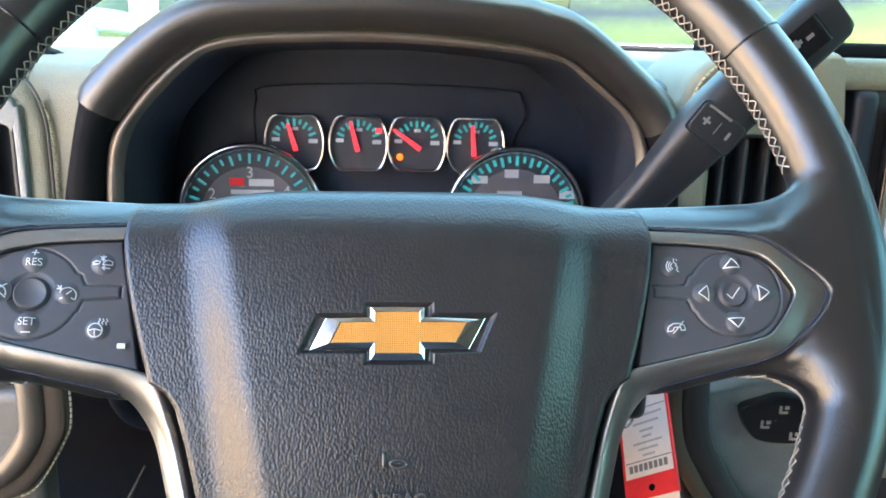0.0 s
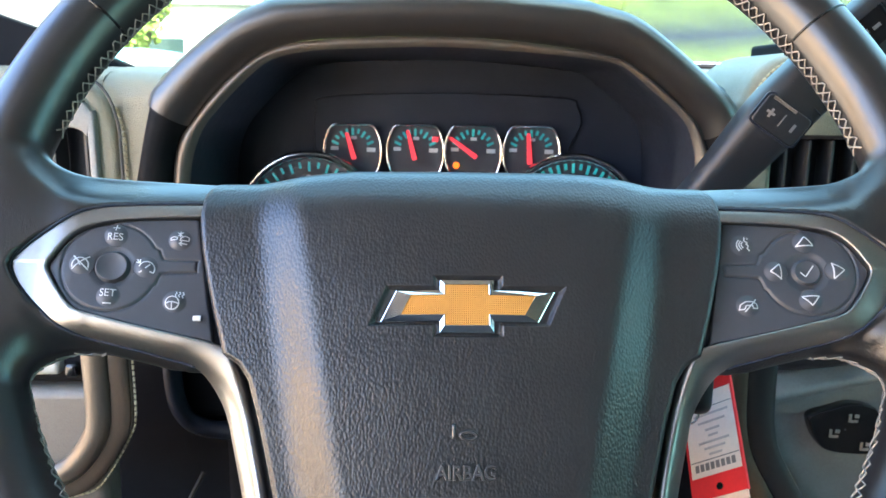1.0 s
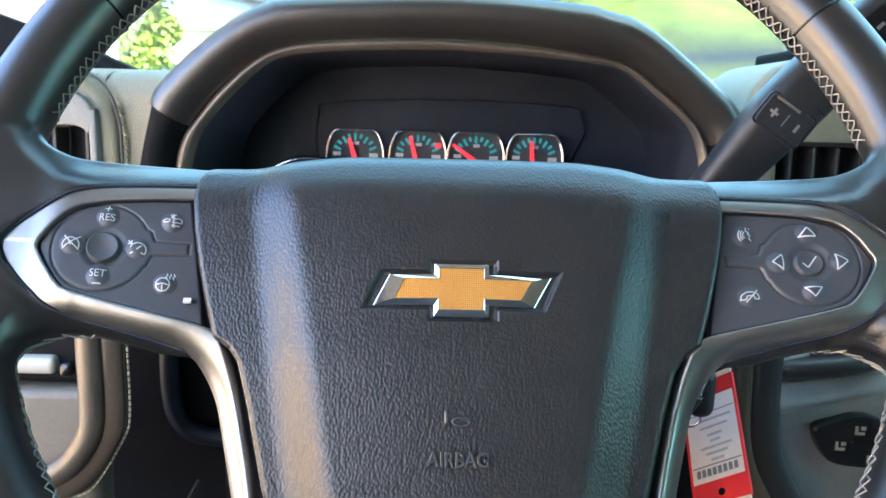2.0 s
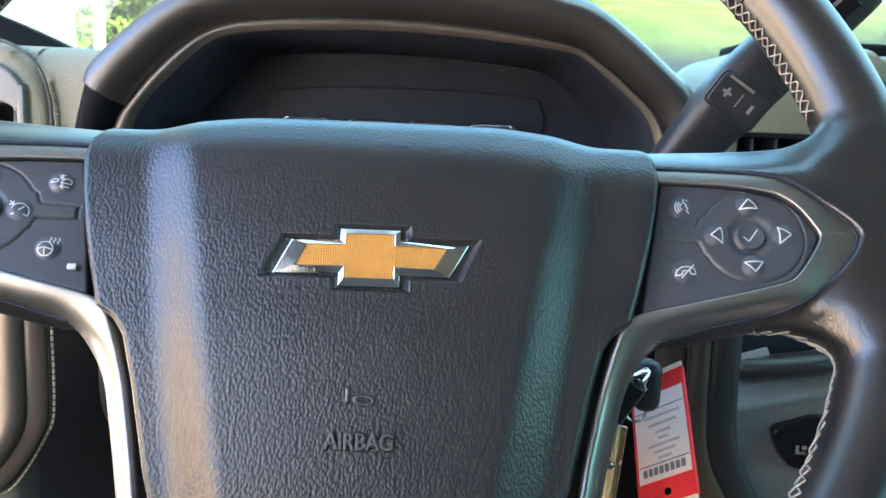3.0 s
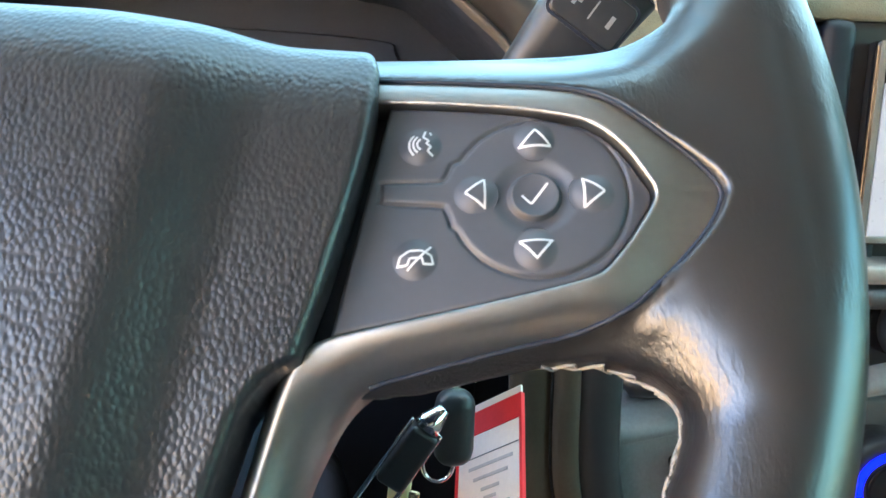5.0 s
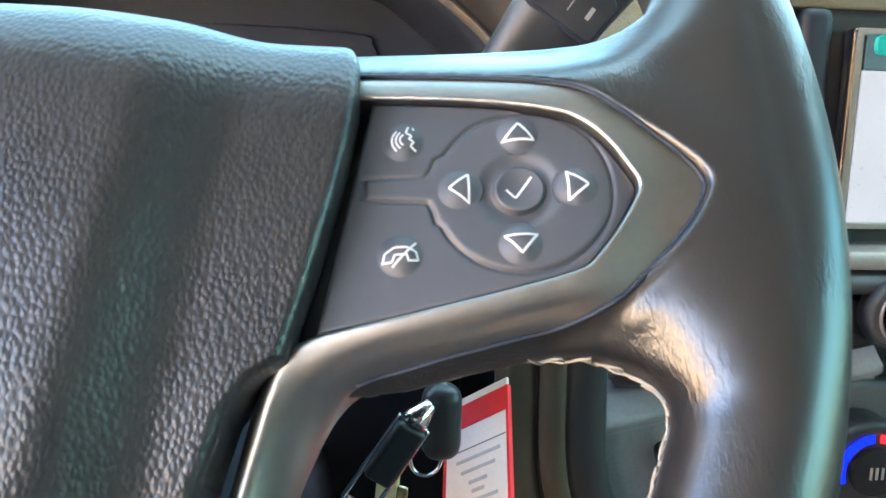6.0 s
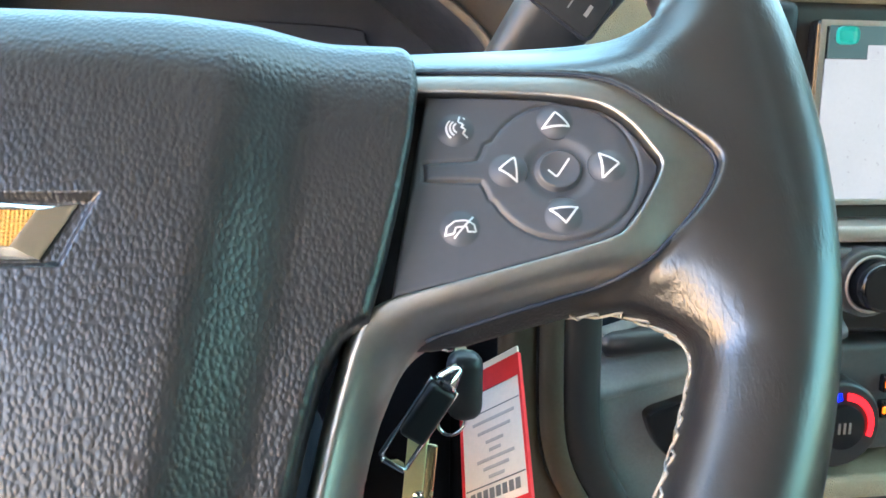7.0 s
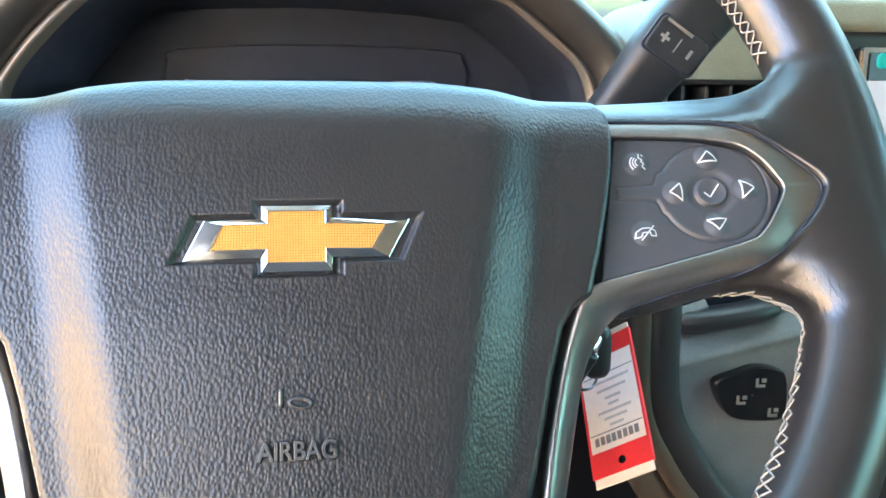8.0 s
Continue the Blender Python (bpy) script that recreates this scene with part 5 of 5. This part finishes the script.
part("picture_tab", box(0.372, 0.575, 0.2270, 0.2275, 1.340, 1.3475, 0.0), SCREEN, screen, smooth=False)


def knob(name, x, z, r, y, label, scale=False):
    k = thing(name, (x, y, z), label, "knob", "console knobs")
    part("skirt", tube([(x, y, z), (x, y - 0.010, z), (x, y - 0.013, z)], [r, r, r * 0.93], 32), GREY, k)
    part("cap", tube([(x, y - 0.012, z), (x, y - 0.022, z), (x, y - 0.024, z)], [r * 0.72, r * 0.7, r * 0.6], 32), GLOSS, k)
    ring = [(x + r * 0.80 * math.cos(t), y - 0.0135, z + r * 0.80 * math.sin(t)) for t in (2 * math.pi * i / 40 for i in range(40))]
    part("ring", tube(ring, 0.0009, 6, True), TRIM, k, "thin grey ring")
    return k


knob("radio_knob", 0.3625, 1.2235, 0.0185, 0.205, "black and chrome radio knob")
dial = thing("climate_dial", (0.351, 0.20, 1.148), "temperature dial with a blue and red scale", "dial")
part("dial_body", tube([(0.351, 0.212, 1.1465), (0.351, 0.192, 1.1465), (0.351, 0.189, 1.1465)], [0.0255, 0.0245, 0.022], 40), BLACK, dial)
part("dial_cap", tube([(0.351, 0.19, 1.1465), (0.351, 0.186, 1.1465)], [0.0125, 0.012], 32), GLOSS, dial)
for nm, a0, a1, mt in (("cold_scale", 95, 200, BLUE), ("hot_scale", -20, 85, REDSCALE)):
    A = np.radians(np.linspace(a0, a1, 20))
    part(nm, loft([[(0.351 + 0.0150 * math.cos(a), 0.1876, 1.1465 + 0.0150 * math.sin(a)) for a in A], [(0.351 + 0.0190 * math.cos(a), 0.1882, 1.1465 + 0.0190 * math.sin(a)) for a in A]]), mt, dial, smooth=False)
part("dial_print", merge([box(0.3475, 0.3485, 0.1852, 0.1860, 1.1435, 1.1495), box(0.3505, 0.3515, 0.1852, 0.1860, 1.1435, 1.1495), box(0.3535, 0.3545, 0.1852, 0.1860, 1.1435, 1.1495)]), TRIM, dial, smooth=False)
for z in (1.163, 1.148):
    lamp = thing("console_button", (0.392, 0.205, z), "small lit amber console button", "button", "console buttons")
    part("cap", box(0.386, 0.40, 0.204, 0.21, z - 0.005, z + 0.005, 0.001), GLOSS, lamp)
    part("light", box(0.3865, 0.3905, 0.2030, 0.2040, z - 0.002, z + 0.002, 0.0006), AMBER, lamp, "amber light")
# passenger side of the hood: stitched cap and vent
RS = [(0.194, 1.25), (0.194, 1.345), (0.198, 1.365), (0.206, 1.3805), (0.221, 1.3915), (0.245, 1.3955), (0.30, 1.396)]


def right_cap():
    p = spline(RS, 6)
    return loft([[(x, 0.34, z) for x, z in p], [(x, 0.243, z) for x, z in p], [(x + 0.002, 0.237, z - 0.002) for x, z in p], [(x + 0.006, 0.2345, z - 0.006) for x, z in p],
                 [(max(x + 0.012, 0.216), 0.2345, min(z - 0.012, 1.340)) for x, z in p]])


part("end_cap", right_cap(), BEIGE, dash, "beige rounded vent surround")
sp = even(spline([(x + 0.004, z - 0.003) for x, z in RS[1:6]], 8), 22)
part("stitching", merge([tube([(a_[0], 0.2342, a_[1]), (a_[0] + (b_[0] - a_[0]) * 0.7, 0.2338, a_[1] + (b_[1] - a_[1]) * 0.7)], 0.0009, 6) for a_, b_ in zip(sp[:-1], sp[1:])]), BEIGE_THREAD, dash, "raised cream stitches")
vent_r = thing("air_vent", (0.27, 0.24, 1.20), "black slatted air vent beside the gear lever", "air vent", "dash vents")
part("frame", box(0.2155, 0.2205, 0.237, 0.25, 1.20, 1.335, 0.002, 3), BEIGE, vent_r, "cream vent edge")
part("backing", box(0.219, 0.322, 0.262, 0.268, 1.20, 1.343), PIT, vent_r)
part("top_rail", box(0.219, 0.322, 0.2365, 0.262, 1.337, 1.343, 0.002), BLACK, vent_r)
for x in (0.2310, 0.2470, 0.2630, 0.2790, 0.2950):
    part("slat", box(x - 0.0012, x + 0.0012, 0.240, 0.260, 1.20, 1.336, 0.0006), GREY, vent_r)

# ---- column and stalk ----
column = thing("steering_column", (0, 0.15, 1.20), "black plastic steering column shroud", "steering column")
AX = WHEEL.to_3x3() @ Vector((0, 0, -1))
c0 = Vector((0, 0, 1.30)) + WHEEL.to_3x3() @ Vector((0, -0.035, -0.062))
rings = []
for d, r in ((0.0, 0.050), (0.01, 0.060), (0.10, 0.064), (0.30, 0.075)):
    m = Matrix.Translation(c0 + AX * d) @ WHEEL.to_3x3().to_4x4()
    rings.append([m @ Vector((r * 1.15 * math.copysign(abs(math.cos(t)) ** 0.7, math.cos(t)), r * 0.75 * math.copysign(abs(math.sin(t)) ** 0.7, math.sin(t)), 0)) for t in (2 * math.pi * i / 40 for i in range(40))])
part("shroud", loft(rings, True, True), PIT, column)
stalk = thing("gear_lever", (0.12, 0.14, 1.30), "black column gear lever with plus and minus rocker", "gear lever")
AXIS = [(0.131, 0.162, 1.290), (0.1460, 0.152, 1.3115), (0.1595, 0.144, 1.332), (0.1745, 0.137, 1.3540), (0.192, 0.134, 1.374), (0.2095, 0.131, 1.393), (0.2270, 0.128, 1.412), (0.2310, 0.1275, 1.416)]
HALFW = [0.0116, 0.0123, 0.0143, 0.0166, 0.0166, 0.0160, 0.0155, 0.0130]
pts = spline(AXIS, 6)
hw = [float(v[0]) for v in spline([(w,) for w in HALFW], 6)]
rings = []
for i, p in enumerate(pts):
    d = Vector(pts[min(i + 1, len(pts) - 1)]) - Vector(pts[max(i - 1, 0)])
    d.normalize()
    f = Vector((0.1, -1, 0.12)).normalized()
    f = (f - d * f.dot(d)).normalized()
    s = d.cross(f)
    rings.append([Vector(p) + s * hw[i] * math.copysign(abs(math.cos(t)) ** 0.55, math.cos(t)) + f * 0.012 * math.copysign(abs(math.sin(t)) ** 0.6, math.sin(t)) for t in (2 * math.pi * k / 32 for k in range(32))])
LEVER = material("soft_black_plastic", (0.016, 0.018, 0.022), 0.42, bump=0.000008, bump_scale=2500)
part("arm", loft(rings, True, True), LEVER, stalk)


def on_stalk(x, y, lift):
    """A place on the lever's face: x along its width, y along its length, from the rocker's middle."""
    a, b = Vector((0.1500, 0.131, 1.3365)), Vector((0.192, 0.124, 1.3775))
    d = (b - a).normalized()
    f = Vector((0.1, -1, 0.12)).normalized()
    f = (f - d * f.dot(d)).normalized()
    s = f.cross(d) * -1
    return Vector((0.1750, 0.1375, 1.3540)) + s * x + d * y + f * lift


sm = Matrix([[*(on_stalk(1, 0, 0) - on_stalk(0, 0, 0)), 0], [*(on_stalk(0, 1, 0) - on_stalk(0, 0, 0)), 0], [*(on_stalk(0, 0, 1) - on_stalk(0, 0, 0)), 0], [0, 0, 0, 1]]).transposed()
sm.translation = on_stalk(0, 0, 0)
plain = sm.copy()
sm = sm @ Matrix.Rotation(radians(12), 4, "Z")
def rounded(hw, hl, r, lift):
    """A ring with rounded corners on the lever's face."""
    return [sm @ Vector((sx * (hw - r) + r * math.cos(t), sy * (hl - r) + r * math.sin(t), lift))
            for sx, sy, t0 in ((1, 1, 0), (-1, 1, 90), (-1, -1, 180), (1, -1, 270)) for t in (radians(t0 + 15 * k) for k in range(7))]


rk = part("rocker", loft([rounded(0.0138, 0.0086, 0.0026, 0.011), rounded(0.0138, 0.0086, 0.0026, 0.0126), rounded(0.0135, 0.0083, 0.0024, 0.0130), rounded(0.0128, 0.0076, 0.0018, 0.0132)], True, True), LEVER, stalk, "raised plus and minus rocker")
part("rocker_gap", loft([rounded(0.0149, 0.0097, 0.0034, 0.010), rounded(0.0149, 0.0097, 0.0034, 0.0122)], True, True), PIT, stalk, smooth=False)
part("symbol", merge([box(-0.0098, -0.0048, -0.0007, 0.0007, 0.0131, 0.0134, m=sm), box(-0.0080, -0.0066, -0.0025, 0.0025, 0.0131, 0.01342, m=sm)]), GREYPRINT, rk, "pale plus", smooth=False)
part("symbol", box(-0.0002, 0.0004, -0.0036, 0.0036, 0.0131, 0.0134, m=sm), GREYPRINT, rk, "thin dividing line", smooth=False)
part("symbol", box(0.0066, 0.0082, -0.0024, 0.0022, 0.0131, 0.0134, m=sm), GREYPRINT, rk, "pale minus", smooth=False)
# pale strip in place of the highlight along the rocker's rounded upper edge
part("edge_highlight", box(-0.0110, 0.0034, 0.0069, 0.0079, 0.0122, 0.0134, 0.0003, m=sm), TRIM, rk, "pale strip standing in for the highlight on the upper edge")
part("arm_groove", box(-0.0118, 0.0118, 0.0160, 0.0166, 0.006, 0.01215, 0.0002, m=plain), PIT, stalk)
part("end_button", box(-0.0122, 0.0002, 0.051, 0.070, 0.008, 0.0135, 0.002, 3, m=plain), GLOSS, stalk, "end button with a pale icon")
part("symbol", merge([box(-0.0098, -0.0052, 0.0545, 0.0572, 0.0133, 0.0137, m=plain), box(-0.0085, -0.0062, 0.0572, 0.0590, 0.0133, 0.0137, m=plain), box(-0.0072, -0.0052, 0.0612, 0.0655, 0.0133, 0.0137, m=plain)]), GREYPRINT, stalk, smooth=False)

# ---- keys and tags ----
lock = thing("ignition_lock", (0.12, 0.13, 1.24), "black ignition lock barrel with bright rim", "ignition lock")
part("barrel", tube([(0.10, 0.16, 1.245), (0.124, 0.118, 1.236), (0.128, 0.110, 1.234)], [0.018, 0.016, 0.013], 24), GLOSS, lock)
part("rim", tube([(0.1285, 0.1085, 1.2335), (0.1295, 0.1065, 1.233)], [0.0125, 0.0115], 24), CHROME, lock)
key = thing("ignition_key", (0.133, 0.10, 1.215), "black-headed car key hanging in the lock", "key")
part("head", box(0.1215, 0.1345, 0.082, 0.094, 1.2035, 1.229, 0.0055, 4), BLACK, key, "black plastic head")
part("blade", box(0.1255, 0.1305, 0.090, 0.118, 1.222, 1.227, 0.0008), CHROME, key)
part("ring", tube([(0.123 + 0.005 * math.cos(t), 0.086, 1.2045 + 0.006 * math.sin(t)) for t in (2 * math.pi * i / 28 for i in range(28))], 0.0007, 6, True), CHROME, key, "split ring")
fob = thing("key_fob", (0.11, 0.07, 1.205), "black key fob with bright metal end", "key fob")
fm = Matrix.Translation((0.1115, 0.071, 1.2125)) @ Matrix.Rotation(radians(33), 4, "Y")
part("body", box(-0.0048, 0.0048, -0.0045, 0.0045, -0.0085, 0.0120, 0.0018, 3, m=fm), BLACK, fob)
for sx in (-1, 1):
    part("rail", box(sx * 0.0051 - 0.0006, sx * 0.0051 + 0.0006, -0.0012, 0.0012, -0.019, 0.0125, 0.0005, m=fm), CHROME, fob, "bright side rail")
part("cap", box(-0.0046, 0.0046, -0.0030, 0.0030, -0.0200, -0.0180, 0.0009, 3, m=fm), CHROME, fob, "bright metal end")
part("collar", tube([fm @ Vector((0, 0, 0.0125)), fm @ Vector((0, 0, 0.0145)), fm @ Vector((0.001, 0, 0.020))], [0.0045, 0.004, 0.0018], 16), CHROME, fob)


def tag_matrix():
    x_ax = Vector((0.62, -0.55, 0.559)).normalized()
    y_ax = Vector((0.082, 0.755, 0.651)).normalized()
    y_ax = (y_ax - x_ax * x_ax.dot(y_ax)).normalized()
    z_ax = x_ax.cross(y_ax)
    m = Matrix([x_ax, y_ax, z_ax]).transposed().to_4x4()
    m.translation = (0.1428, 0.1033, 1.1844)
    return m


TM = tag_matrix()
W2, H2 = 0.0161, 0.0387
tag = thing("key_tag", TM, "red and white plastic key tag with faded print", "key tag")
part("card", box(-W2, W2, -H2, H2, -0.0006, 0.0006, 0.0004), TAG_WHITE, tag, "white plastic card", local=True)
part("red_band", box(-W2 * 0.96, W2 * 0.96, -H2 + 0.0045, -H2 + 0.0165, 0.0005, 0.0010), TAG_RED, tag, "red band", smooth=False, local=True)
part("red_band", box(-W2 * 0.96, W2 * 0.96, H2 - 0.0130, H2 - 0.0035, 0.0005, 0.0010), TAG_RED, tag, "red band", smooth=False, local=True)
for sx in (-1, 1):
    part("red_edge", box(sx * W2 - 0.0006, sx * W2 + 0.0006, -H2 + 0.0045, H2 - 0.0035, -0.0007, 0.0011), TAG_RED, tag, smooth=False, local=True)
part("eyelet", tube([(0.0008, -H2 + 0.0095, 0.0008), (0.0008, -H2 + 0.0095, 0.0014)], 0.0019, 16), GLOSS, tag, "dark punched hole", local=True)
part("rule", box(-W2 * 0.92, W2 * 0.92, -0.0135, -0.0131, 0.0006, 0.0009), TAG_INK, tag, smooth=False, local=True)
for i, (y, w) in enumerate(((-0.0105, 0.008), (-0.007, 0.013), (-0.0035, 0.019), (0.0, 0.006), (0.0035, 0.009), (0.008, 0.017), (0.0125, 0.022))):
    part("print_line", box(-w / 2 + 0.001, w / 2 + 0.001, y - 0.0006, y + 0.0006, 0.0006, 0.00085), FAINT, tag, smooth=False, local=True)
for i in range(8):
    x = -0.0115 + i * 0.0032
    part("print_bar", box(x - 0.0011, x + 0.0011, -0.0190, -0.0150, 0.0006, 0.00085), TAG_INK, tag, smooth=False, local=True)
part("rule", box(-W2 * 0.92, W2 * 0.92, 0.0165, 0.0168, 0.0006, 0.0009), TAG_INK, tag, smooth=False, local=True)
lime = thing("plastic_tag", (0.108, 0.08, 1.18), "pale lime plastic strip tag on the key ring", "key tag")
lm = Matrix.Translation((0.1095, 0.082, 1.182)) @ Matrix.Rotation(radians(5), 4, "Y") @ Matrix.Rotation(radians(-25), 4, "Z")
part("strip", box(-0.0038, 0.0038, -0.0012, 0.0012, -0.034, 0.026, 0.001, m=lm), LIME, lime)
part("spare_key", box(0.0042, 0.0078, -0.0035, -0.0015, -0.030, 0.018, 0.0008, m=lm), BRASS, lime, "brass key beside the strip")
part("rivet", tube([lm @ Vector((0.003, -0.002, -0.002)), lm @ Vector((0.003, -0.004, -0.002))], 0.002, 12), CHROME, lime)
